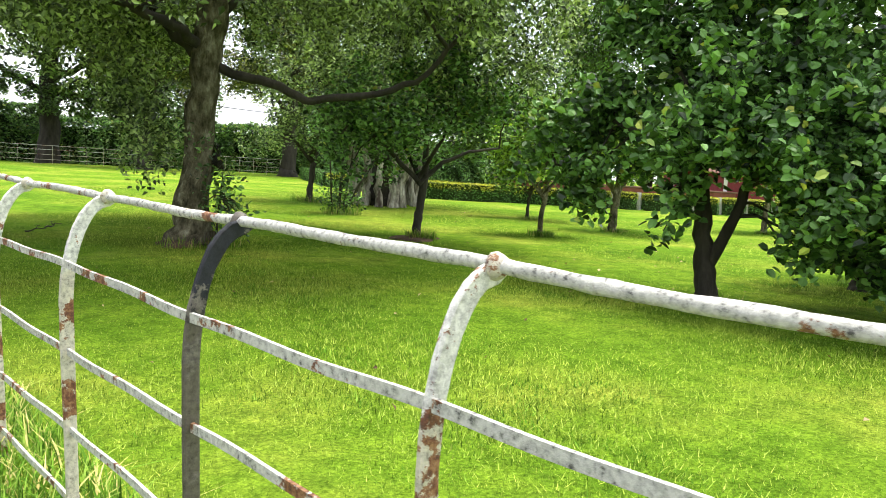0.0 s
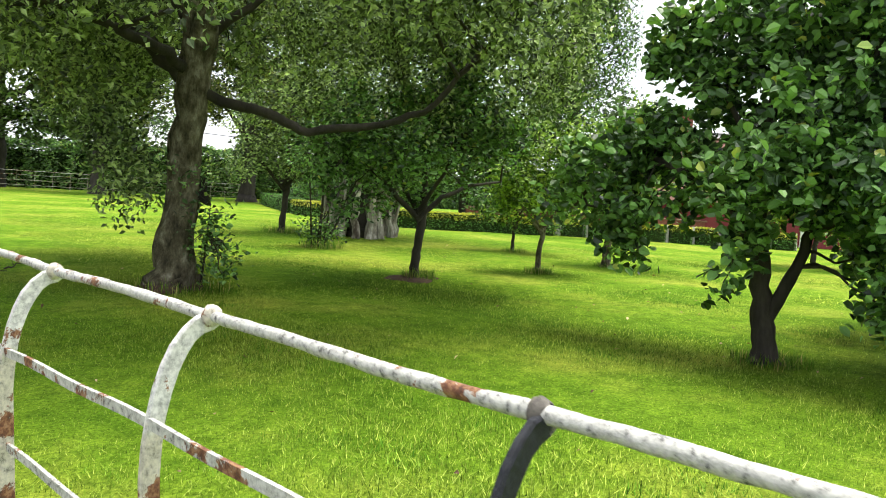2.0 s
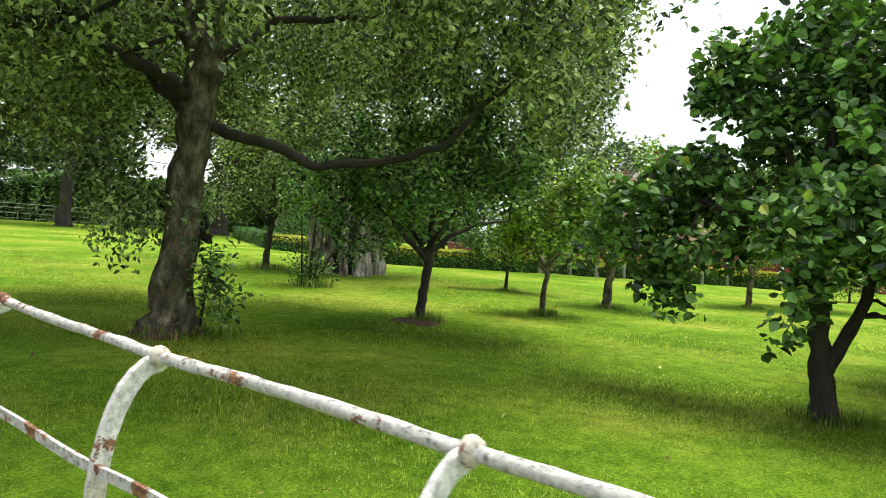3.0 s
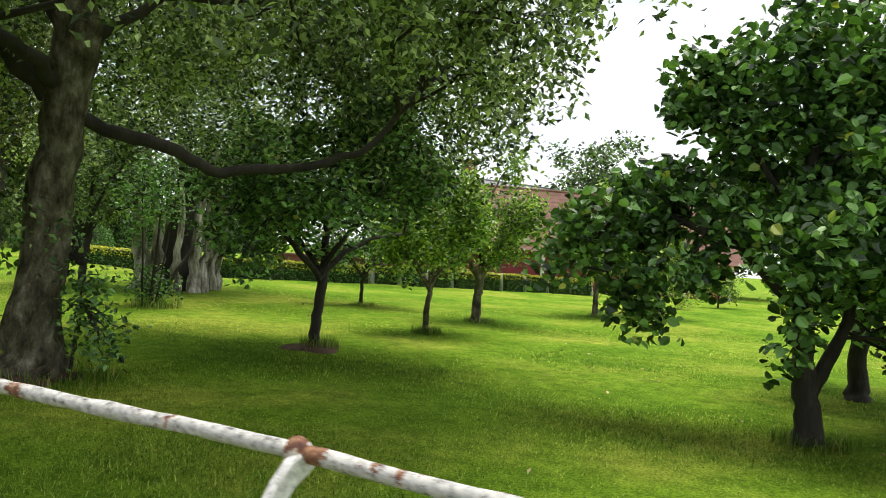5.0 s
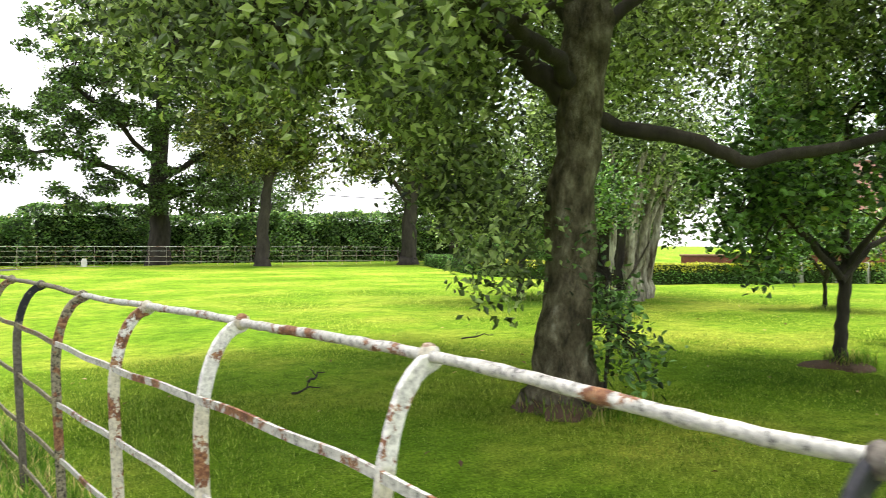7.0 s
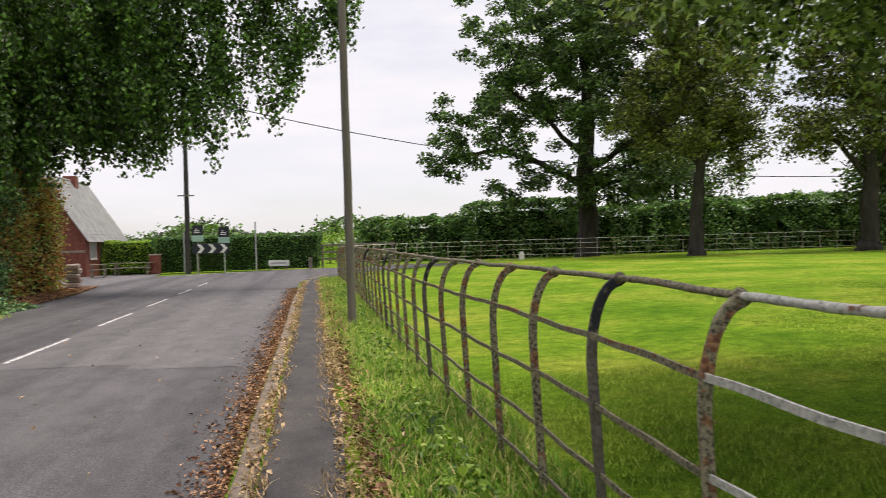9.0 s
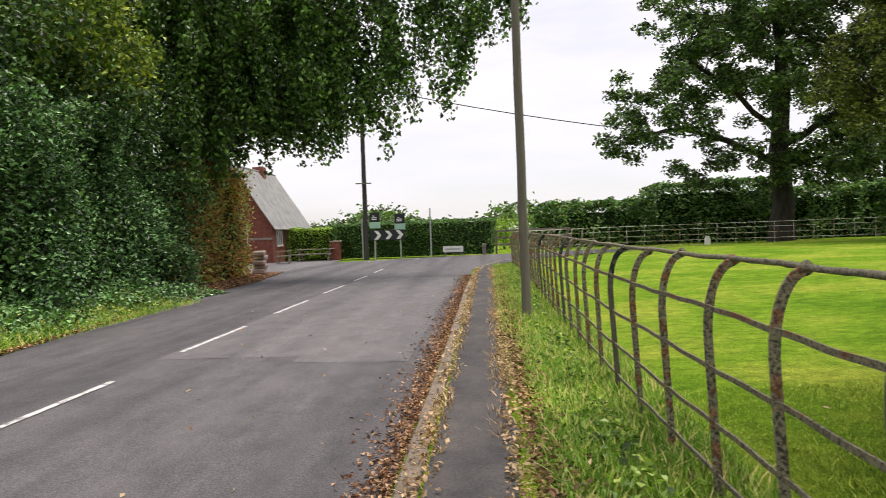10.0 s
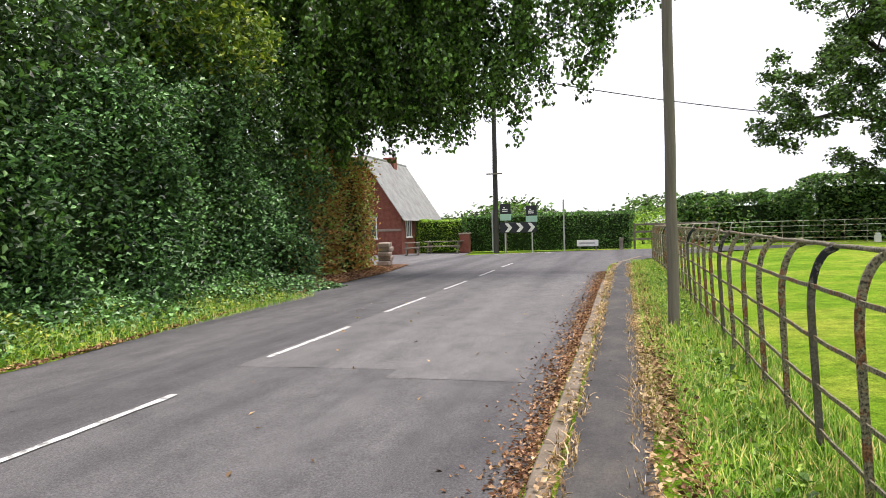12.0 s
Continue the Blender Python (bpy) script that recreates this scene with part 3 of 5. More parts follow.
# leaf mould on the bank under the trees, draped over the ground
bank_y = np.linspace(28.5, 46.0, 40)
bank_in = np.interp(bank_y, [27, 32, 39, 44, 46], [-9.42, -9.86, -10.06, -10.66, -10.9])
bank_w = np.interp(bank_y, [28.5, 31, 44, 46], [0.1, 2.4, 2.4, 2.4]) * (1 + 0.12 * np.sin(bank_y * 2.3))
bank_v = np.concatenate([np.c_[bank_in - bank_w * q, bank_y, np.maximum(field_height(bank_in - bank_w * q, bank_y), -0.13) + 0.02] for q in np.linspace(0, 1, 7)])
o = np.arange(39)
bank = new("leaf_mould_bank", mesh_arrays("leaf_mould_bank", bank_v, np.concatenate([np.stack([q * 40 + o, q * 40 + o + 1, (q + 1) * 40 + o + 1, (q + 1) * 40 + o], -1) for q in range(6)]), M_MOULD, True))
tagged(bank, "brown leaf mould on the shady roadside bank", "ground", kind="structure")

# footpath slab and kerb
s2 = np.linspace(0, 1, 120)
pa = along([(-1.77, -60), (-1.75, 20), (-1.8, 31), (-1.72, 36), (-1.47, 42), (-0.62, 47)], s2)
pb = along([(-1.18, -60), (-1.2, 20), (-1.27, 31), (-1.2, 36), (-0.95, 42), (-0.12, 47)], s2)
wob = np.random.default_rng(4).normal(size=(120, 1)) * 0.02
fv = np.concatenate([np.c_[pa, np.full(120, 0.0)], np.c_[(pa + pb) / 2, np.full(120, 0.012)], np.c_[pb + wob * [[1, 0]], np.full(120, 0.002)]])
o = np.arange(119)
footpath = new("footpath", mesh_arrays("footpath", fv, np.concatenate([np.stack([o, o + 120, o + 121, o + 1], -1), np.stack([o + 120, o + 240, o + 241, o + 121], -1)]), M_PATH, True))
tagged(footpath, "narrow dark asphalt footpath with mossy edges", "footpath", kind="structure")

kerb = thing("kerb", "row of weathered concrete kerb stones beside the road", "kerb", kind="structure")
bm = bmesh.new()
box(bm, -0.07, 0.07, -0.447, 0.447, -0.28, 0.0, 0.012)
kerb_mesh = bpy.data.meshes.new("kerb_stone")
bm.to_mesh(kerb_mesh)
bm.free()
kerb_mesh.materials.append(M_KERB)
rng = np.random.default_rng(8)
kerb_line = [(-1.86, -6), (-1.86, 20), (-1.89, 31), (-1.82, 36), (-1.56, 42), (-0.72, 47)]
total = sum(math.dist(a, b) for a, b in zip(kerb_line, kerb_line[1:]))
count = int(total / 0.915)
for k in range(count):
    p, q = along(kerb_line, (k + 0.5) / count), along(kerb_line, (k + 0.6) / count)
    ob = new("kerb_stone", kerb_mesh)
    ob.matrix_world = pose(p[0] + rng.normal() * 0.006, p[1], 0.008 + rng.normal() * 0.005, 0, rng.normal() * 0.6, -math.degrees(math.atan2(q[0] - p[0], q[1] - p[1])) + rng.normal() * 0.4)
    ob.parent = kerb


# ---------------------------------------------------------------- iron fence
FENCE = [(0.0, -6.0), (0.0, 12.0), (-0.05, 14.0), (-0.09, 16.5), (-0.11, 36.0), (-0.25, 42.0), (0.6, 47.5), (2.6, 52.5), (5.0, 55.0), (9.5, 55.2), (13.0, 54.6), (20.0, 52.5), (31.0, 50.3)]
POST_SHIFT = {1: 0.012, 2: 0.02, 3: 0.02, 4: 0.05, 5: -0.07, 6: -0.17, 7: -0.15, 8: -0.08, 9: -0.1, 10: -0.01, 11: 0.04, 12: 0.04}   # posts set off the even metre
RAIL_Z = (1.03, 0.71, 0.40, 0.12)


def fence_top(s_len):
    return float(np.interp(s_len, [-2, 0, 1, 2, 3, 4, 5, 6, 7, 8, 9, 10, 11, 16, 24], [1.275, 1.270, 1.264, 1.266, 1.262, 1.284, 1.286, 1.278, 1.308, 1.302, 1.290, 1.284, 1.298, 1.298, 1.335]))


def bar_arc():
    """The post's centre line in its own plane: straight, then bent over towards the field."""
    pts = [(-0.085, -0.25), (-0.105, 0.12), (-0.118, 0.40), (-0.132, 0.70), (-0.14, 0.90)]
    for k in range(1, 9):
        a = k / 8
        pts.append((-0.14 + 0.14 * (1 - math.cos(a * math.pi / 2)) ** 1.0, 0.90 + 0.37 * math.sin(a * math.pi / 2 * 0.98) ** 0.95))
    pts.append((0.02, 1.285))
    return pts


def post_mesh(mat, seed):
    rng_ = random.Random(seed)
    bm = bmesh.new()
    pts = bar_arc()
    rings = []
    lean = rng_.uniform(-0.012, 0.012)
    for k, (x, z) in enumerate(pts):
        a, b = pts[max(0, k - 1)], pts[min(len(pts) - 1, k + 1)]
        dx, dz = b[0] - a[0], b[1] - a[1]
        ln = math.hypot(dx, dz)
        nx, nz = -dz / ln, dx / ln
        w, h = 0.024 + rng_.uniform(-0.0015, 0.0015), 0.0095
        y = lean * z
        ring = []
        for ww, hh in ((-w, -h * 0.6), (-w * 0.8, -h), (w * 0.8, -h), (w, -h * 0.6), (w, h * 0.6), (w * 0.8, h), (-w * 0.8, h), (-w, h * 0.6)):
            ring.append(bm.verts.new((x + nx * ww, y + hh, z + nz * ww)))
        rings.append(ring)
    for a, b in zip(rings, rings[1:]):
        for k in range(8):
            bm.faces.new((a[k], a[(k + 1) % 8], b[(k + 1) % 8], b[k]))
    bm.faces.new(rings[-1])
    me = bpy.data.meshes.new("post")
    bmesh.ops.recalc_face_normals(bm, faces=bm.faces)
    bm.to_mesh(me)
    bm.free()
    me.materials.append(mat)
    return me


def collar_mesh(mat):
    """The lumpy eye at the post's head through which the top rail runs."""
    bm = bmesh.new()
    bmesh.ops.create_icosphere(bm, subdivisions=2, radius=0.029)
    for v in bm.verts:
        v.co = Vector((v.co.x * 0.95, v.co.y * 0.75, v.co.z * 1.0)) * (1 + 0.08 * math.sin(v.co.x * 160) * math.cos(v.co.z * 130))
    me = bpy.data.meshes.new("collar")
    bm.to_mesh(me)
    bm.free()
    for p in me.polygons:
        p.use_smooth = True
    me.materials.append(mat)
    return me


POSTS = {m.name: [post_mesh(m, k) for k in range(3)] for m in (M_WHITE_IRON, M_GREY_IRON, M_BLACK_IRON)}
COLLARS = {m.name: collar_mesh(m) for m in (M_WHITE_IRON, M_GREY_IRON, M_BLACK_IRON)}


def fence_run(thing_ob, s0, s1, white_to):
    """Posts every metre from s0 to s1 along the line (0 is the post beside the start), with rails from post to post."""
    p = np.array(FENCE)
    ln = np.concatenate([[0], np.cumsum(np.linalg.norm(np.diff(p, axis=0), axis=1))])
    place = lambda q: np.array([np.interp(q + 6, ln, p[:, 0]), np.interp(q + 6, ln, p[:, 1])])
    rng_ = random.Random(5)
    for k in range(s0, s1 + 1):
        a, b = place(k - 0.3), place(k + 0.3)
        turn = -math.degrees(math.atan2(b[0] - a[0], b[1] - a[1]))
        c = place(k + POST_SHIFT.get(k, 0.0))
        mat = M_BLACK_IRON if k % 5 == 1 and k < 40 else (M_WHITE_IRON if k <= white_to or k > 44 else M_GREY_IRON)
        zoff = fence_top(k) - 1.285 + (rng_.uniform(-0.008, 0.008) if k > 12 else 0.0)
        tip = 0.8 if k > 12 else 0.2
        ob = new("post", POSTS[mat.name][k % 3])
        ob.matrix_world = pose(c[0], c[1], zoff, rng_.uniform(-tip, tip), rng_.uniform(-tip, tip) * 0.75, turn + rng_.uniform(-2, 2))
        ob.parent = thing_ob
        if mat is M_BLACK_IRON:
            tagged(ob, "black painted post")
        el = new("collar", COLLARS[mat.name])
        el.matrix_local = pose(0, 0, 1.285, 0, 0, 0)
        el.parent = ob
    # rails in lengths of five metres
    step = 5
    for start in range(s0, s1, step):
        end = min(s1, start + step)
        qs = np.linspace(start, end, (end - start) * (22 if start < 12 else 6) + 1)
        c = np.array([place(q) for q in qs])
        d = np.gradient(c, axis=0)
        d /= np.linalg.norm(d, axis=1)[:, None]
        side = np.stack([-d[:, 1], d[:, 0]], -1)
        zt = np.array([fence_top(q) for q in qs])
        wig = 0.003 * np.sin(qs * 3.1) + 0.002 * np.sin(qs * 7.7 + 1)
        rough_rng = np.random.default_rng(start + 50)
        v, f = tube_arrays(np.c_[c, zt + wig], np.full(len(qs), 0.0150) * (1 + 0.05 * np.sin(qs * 31) * np.sin(qs * 7.3)), 10, 0.07, rough_rng)
        part("top_rail", mesh_arrays("top_rail", v, f, M_RAIL_IRON if start < 8 else (M_WHITE_IRON if start > 42 else M_GREY_IRON), True), None, thing_ob)
        for z in RAIL_Z:
            cc = c + side * (0.10 + 0.043 * z)
            zz = z + zt - 1.285 + 0.005 * np.sin(qs * 2.3 + z * 9) + 0.003 * np.sin(qs * 9.1 + z)
            vv = []
            for w, h in ((-0.005, -0.0135), (0.005, -0.0135), (0.006, 0.0135), (-0.006, 0.0135)):
                vv.append(np.c_[cc + side * w, zz + h])
            vv = np.stack(vv, 1).reshape(-1, 3)
            o = np.arange(len(qs) - 1)[:, None] * 4
            ff = np.concatenate([o + np.array([[m_, (m_ + 1) % 4, 4 + (m_ + 1) % 4, 4 + m_]]) for m_ in range(4)])
            part("flat_rail", mesh_arrays("flat_rail", vv, ff, M_RAIL_IRON if start < 8 else (M_WHITE_IRON if start > 42 else M_GREY_IRON)), None, thing_ob)


fence = thing("iron_fence", "old iron estate fence, flaking white paint, bent-over posts", "fence")
fence_run(fence, -5, 82, 9)


# ---------------------------------------------------------------- trees of the lawn
def gz_at(x, y):
    return float(field_height(x, y))


def at(x, y, dz=-0.05):
    return (x, y, gz_at(x, y) + dz)


skirt = [((4.4 if math.cos(a + 0.8) > -0.15 else 3.1) * math.cos(a), (4.4 if math.cos(a + 0.8) > -0.15 else 3.1) * math.sin(a), 4.4 + 0.5 * math.sin(a * 3), 1.8, 1.8, 1.45) for a in np.linspace(0, 2 * math.pi, 11, endpoint=False)]
# limbs and twigs: crown shade put into darker bark than the trunk's
tree("alder_tree", "tall mature tree with mottled grey-brown bark and drooping leafy boughs", at(4.40, 10.62),
     [(0, 0, -0.1), (0.02, 0, 0.2), (0.06, 0.02, 0.9), (0.12, 0.0, 2.4), (0.18, -0.05, 3.6), (0.2, 0.1, 5.2), (0.0, 0.2, 7.5), (0.1, 0.1, 10)], [0.46, 0.31, 0.235, 0.215, 0.24, 0.18, 0.11, 0.05],
     [(0.7, -0.7, 8.0, 4.9, 4.9, 4.4), (-2.3, 3.2, 4.3, 1.5, 1.6, 1.1), (-0.7, 4.4, 4.4, 1.6, 1.6, 1.1), (1.4, 4.4, 4.5, 1.6, 1.6, 1.2), (-2.9, 1.6, 4.1, 1.0, 1.3, 0.9), (-0.9, 0.6, 3.5, 0.8, 0.8, 0.7)] + skirt + [(-0.6, 0.5, 1.9, 0.55, 0.5, 0.65), (-0.45, 0.35, 1.3, 0.5, 0.4, 0.35), (-0.8, 0.7, 2.5, 0.7, 0.7, 0.6), (-0.5, 0.4, 1.7, 0.5, 0.5, 0.5)],
     M_LEAF_BIRCH, M_BARK, 188000, 0.1, 11, 2800, 0.145, 1.9, 0.3,
     [([(0.12, 0, 2.75), (0.55, -0.35, 2.62), (0.95, -0.8, 2.5), (1.35, -1.1, 2.28), (2.0, -1.6, 2.45), (2.6, -2.1, 2.7), (3.0, -2.5, 3.4), (3.5, -3.0, 4.2)], 0.085),
      ([(0.1, 0, 2.9), (-0.3, 0.15, 3.25), (-0.75, 0.45, 3.6), (-1.4, 0.9, 3.75), (-2.2, 1.5, 3.6), (-3.0, 2.1, 3.3)], 0.13),
      ([(0.15, 0, 3.0), (-0.5, -0.3, 3.2), (-1.3, -0.5, 3.35), (-2.4, -0.6, 3.5), (-3.4, -0.9, 3.9)], 0.09),
      ([(0.15, 0, 3.6), (-0.5, 0.6, 4.8), (-1.6, 1.6, 5.8), (-2.6, 2.6, 6.2)], 0.09),
      ([(0.2, 0, 3.4), (1.0, -0.4, 4.2), (2.2, -0.9, 4.5), (3.4, -0.8, 5.2)], 0.07),
      ([(0.2, 0, 4.2), (0.8, 1.4, 5.4), (1.4, 2.8, 6.4)], 0.08),
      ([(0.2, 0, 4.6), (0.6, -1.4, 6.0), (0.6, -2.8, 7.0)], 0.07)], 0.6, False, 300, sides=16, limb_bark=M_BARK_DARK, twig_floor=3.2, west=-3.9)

APPLE_LIMBS = [([(0, 0, 0.9), (0.35, -0.1, 1.25), (0.8, -0.25, 1.45), (1.3, -0.4, 1.55)], 0.05), ([(0, 0, 0.95), (-0.4, 0.1, 1.3), (-0.8, 0.3, 1.7), (-1.0, 0.4, 2.1)], 0.05),
               ([(0, 0, 1.0), (0.1, 0.5, 1.5), (0.2, 0.9, 2.0)], 0.045), ([(0, 0, 1.0), (0.0, -0.4, 1.5), (-0.1, -0.8, 1.9)], 0.045)]


def lobes(seed, reach, low, height):
    """Small boughs that break up a crown's outline."""
    r = random.Random(seed * 7)
    out = []
    for _ in range(9):
        a, up = r.uniform(0, 6.3), r.uniform(0.05, 1.0)
        k = reach * r.uniform(0.55, 1.0) * (1.05 - 0.5 * up)
        out.append((k * math.cos(a), k * math.sin(a), low + (height - low) * up, reach * r.uniform(0.2, 0.34), reach * r.uniform(0.2, 0.34), reach * r.uniform(0.2, 0.4)))
    return out


def apple(x, y, height, reach, leaves, seed, mat=None, low=0.75, size=0.10, label="", limbs=None, lean=0.15, thick=0.085, bark=None):
    k = height / 3.2
    return tree("apple_tree", label or "small spreading apple tree with a slim dark trunk", at(x, y),
                [(0, 0, -0.05), (0.03, 0, 0.15), (lean * 0.5, 0.02, 0.6), (lean, 0, 1.0 * k), (lean * 1.2, 0.05, 1.6 * k), (lean, 0, 2.6 * k)],
                [thick * 1.5, thick, thick * 0.85, thick * 0.9, thick * 0.5, thick * 0.2],
                [(0, 0, low + (height - low) * 0.45, reach * 0.7, reach * 0.7, (height - low) * 0.42), (reach * 0.5, -reach * 0.2, low + (height - low) * 0.42, reach * 0.55, reach * 0.55, (height - low) * 0.33),
                 (-reach * 0.5, reach * 0.2, low + (height - low) * 0.42, reach * 0.55, reach * 0.55, (height - low) * 0.33), (0, -reach * 0.5, low + (height - low) * 0.5, reach * 0.5, reach * 0.5, (height - low) * 0.35)]
                + lobes(seed, reach, low, height),
                mat or M_LEAF_APPLE, bark or M_BARK_DARK, leaves, size, seed, max(60, leaves // 40), 0.12, 1.1, 0.32,
                [([tuple(np.array(q) * np.array([reach / 1.6, reach / 1.6, k])) for q in lp], lr * thick / 0.085) for lp, lr in (limbs or APPLE_LIMBS)], 0.35, x < 10, 50, "orchard trees", 9, 0.62)


apple(8.38, 9.98, 3.7, 1.9, 12000, 21, low=1.35, size=0.09, label="apple tree with a forked leaning trunk in bare soil")
apple(11.83, 10.02, 3.0, 1.3, 8000, 22, M_LEAF_APPLE_LIGHT, 1.0, thick=0.06, bark=M_BARK)
apple(14.97, 10.44, 3.4, 1.5, 9000, 23, M_LEAF_APPLE_LIGHT, 1.1, thick=0.11, bark=M_BARK)
apple(20.6, 9.4, 3.4, 1.5, 9000, 24, M_LEAF_APPLE_LIGHT, 1.2, size=0.11, bark=M_BARK)
apple(23.4, 8.8, 3.2, 1.5, 8000, 25, M_LEAF_APPLE_LIGHT, 1.1, size=0.11)
apple(15.9, 14.0, 2.6, 1.3, 6000, 26, low=0.9, thick=0.05)
tree("apple_tree", "leafy apple tree with a twin dark trunk, boughs hanging low", at(7.12, 3.47),
     [(0, 0, -0.05), (0.02, 0.03, 0.2), (-0.03, 0.1, 0.7), (-0.08, 0.15, 1.3), (-0.1, 0.2, 2.2), (0.1, 0, 3.8)], [0.19, 0.125, 0.1, 0.085, 0.06, 0.03],
     [(0.2, -0.2, 3.0, 1.25, 1.3, 1.3), (0.3, -1.2, 4.4, 1.1, 1.1, 1.2), (0.0, 1.0, 3.3, 0.55, 0.55, 0.4), (0.0, 1.4, 3.0, 0.4, 0.4, 0.25),
      (-0.1, 1.2, 2.15, 0.65, 0.75, 0.45), (-0.1, 1.8, 1.95, 0.6, 0.6, 0.4), (-0.1, 2.3, 1.65, 0.4, 0.4, 0.3), (-0.1, 2.45, 1.2, 0.2, 0.2, 0.28), (-0.3, 1.6, 1.25, 0.28, 0.25, 0.42), (-0.3, 1.1, 1.5, 0.4, 0.4, 0.25),
      (-0.65, 0.08, 1.15, 0.22, 0.22, 0.45), (-0.6, -0.1, 1.9, 0.7, 0.7, 0.5), (0.3, -1.2, 2.1, 1.1, 1.1, 1.0), (-0.3, -1.5, 1.6, 0.9, 0.9, 0.8), (0.1, -2.3, 1.5, 0.9, 0.9, 0.9), (0.2, -2.6, 0.85, 0.8, 0.8, 0.6), (-0.2, -1.0, 1.0, 0.5, 0.4, 0.4), (1.3, -1.3, 1.5, 1.0, 1.0, 0.9), (1.1, -1.6, 0.85, 0.9, 0.9, 0.5), (1.6, -2.2, 2.4, 1.0, 1.0, 1.0)],
     M_LEAF_APPLE, M_BARK_DARK, 50000, 0.112, 27, 1400, 0.105, 1.2, 0.34,
     [([(0.0, 0.05, 0.45), (0.06, -0.12, 0.9), (0.14, -0.3, 1.5), (0.3, -0.5, 2.4), (0.3, -0.7, 3.4)], 0.075), ([(-0.08, 0.15, 1.2), (-0.1, 0.7, 1.8), (-0.1, 1.4, 2.1), (-0.1, 2.0, 2.0), (-0.1, 2.4, 1.5)], 0.05),
      ([(-0.1, 0.2, 1.4), (-0.4, 0.1, 1.8), (-0.6, 0.1, 1.7), (-0.65, 0.08, 1.2)], 0.04), ([(0.1, -0.3, 1.4), (0.3, -1.0, 1.8), (0.2, -1.8, 1.9), (0.2, -2.5, 1.4)], 0.05),
      ([(-0.1, 0.2, 2.0), (0.0, 0.7, 2.8), (0.0, 1.2, 3.3)], 0.04)], 0.45, True, 160, "orchard trees", 10, 0.7)
apple(10.43, 3.06, 4.2, 2.0, 15000, 28, low=0.9, size=0.11, thick=0.13)
apple(30.0, 9.4, 1.6, 0.9, 2500, 30, M_LEAF_APPLE_LIGHT, 0.3, thick=0.04)
apple(34.0, 8.0, 1.8, 1.0, 2500, 31, M_LEAF_APPLE_LIGHT, 0.3, thick=0.04)
apple(12.6, 20.0, 4.5, 1.8, 9000, 32, M_LEAF_BIRCH, 1.2, thick=0.1, label="slim young tree with ivy round its foot")

# ancient hollow multi-stemmed trunk
stems = []
srng = np.random.default_rng(33)
for k in range(15):
    a = k * 0.42 + 0.25 * srng.uniform(-1, 1)
    r0 = 0.95 + 0.28 * srng.uniform(-1, 1)
    stems.append(([(r0 * math.cos(a), r0 * math.sin(a), -0.1), (r0 * 0.9 * math.cos(a), r0 * 0.9 * math.sin(a), 0.8), (r0 * 1.12 * math.cos(a) + 0.12 * srng.uniform(-1, 1), r0 * 1.12 * math.sin(a), 1.9),
                   (r0 * 1.7 * math.cos(a), r0 * 1.7 * math.sin(a), 3.6)], 0.13 + 0.06 * srng.uniform(-1, 1)))
# central trunk is a filler, its dark colour standing for shade between the stems
tree("old_multi_stemmed_tree", "ancient tree with a cluster of pale, fluted, split stems", at(14.7, 18.9), [(0, 0, -0.1), (0, 0, 0.5), (0, 0, 1.4), (0.1, 0, 3.5)], [0.7, 0.55, 0.4, 0.15],
     [(0, 0, 5.0, 3.0, 3.0, 2.3), (-2, 0, 4.0, 1.8, 1.8, 1.3), (2, 0, 3.9, 1.8, 1.8, 1.3), (0, -1.6, 3.6, 1.8, 1.2, 1.0), (0, 0, 8.5, 3.5, 3.5, 3.5), (1.5, -1.5, 11, 3, 3, 3)], M_LEAF_BIRCH, M_BARK_DARK, 50000, 0.14, 34, 800, 0.3, 1.8, 0.22, stems, 0.4, False, 0, sides=10, limb_bark=M_BARK_PALE)

# trees at the far fence
tree("oak_tree", "big dark oak with a wide crown behind the far fence", at(16.9, 60), [(0, 0, -0.2), (0.1, 0, 2), (0, 0, 6), (0.4, 0, 10), (0, 0, 16)], [0.9, 0.7, 0.6, 0.45, 0.15],
     [(0, 0, 12, 8, 8, 5.5), (-6.5, -1, 9.5, 4.5, 5, 3.2), (6, -1, 9.5, 5, 5, 3.5), (-8.5, -2, 7.2, 3, 3, 1.6), (0, 0, 18, 8, 8, 5), (-5, 0, 5.6, 3.5, 3, 1.4), (7, 0, 14, 6, 6, 5), (-4, -3, 14, 5, 5, 3.5), (3, -3, 6, 3.5, 3, 1.5), (1.5, -2, 4.9, 2.8, 2.2, 1.6), (-1.6, -2, 5.0, 2.6, 2.2, 1.6)],
     M_LEAF_OAK, M_BARK_DARK, 80000, 0.3, 41, 1100, 0.34, 0.7, 0.5,
     [([(0, 0, 5), (-3, -0.5, 6.6), (-6, -1, 7.4), (-8.5, -1.5, 7.2)], 0.25), ([(0, 0, 6), (3, -1, 8), (6, -1, 9)], 0.25), ([(0, 0, 7), (-3, 0, 10), (-6, -1, 12)], 0.2), ([(0, 0, 4.5), (2, -1, 5.4), (4, -2, 6)], 0.18)], 0.3, False, 120)
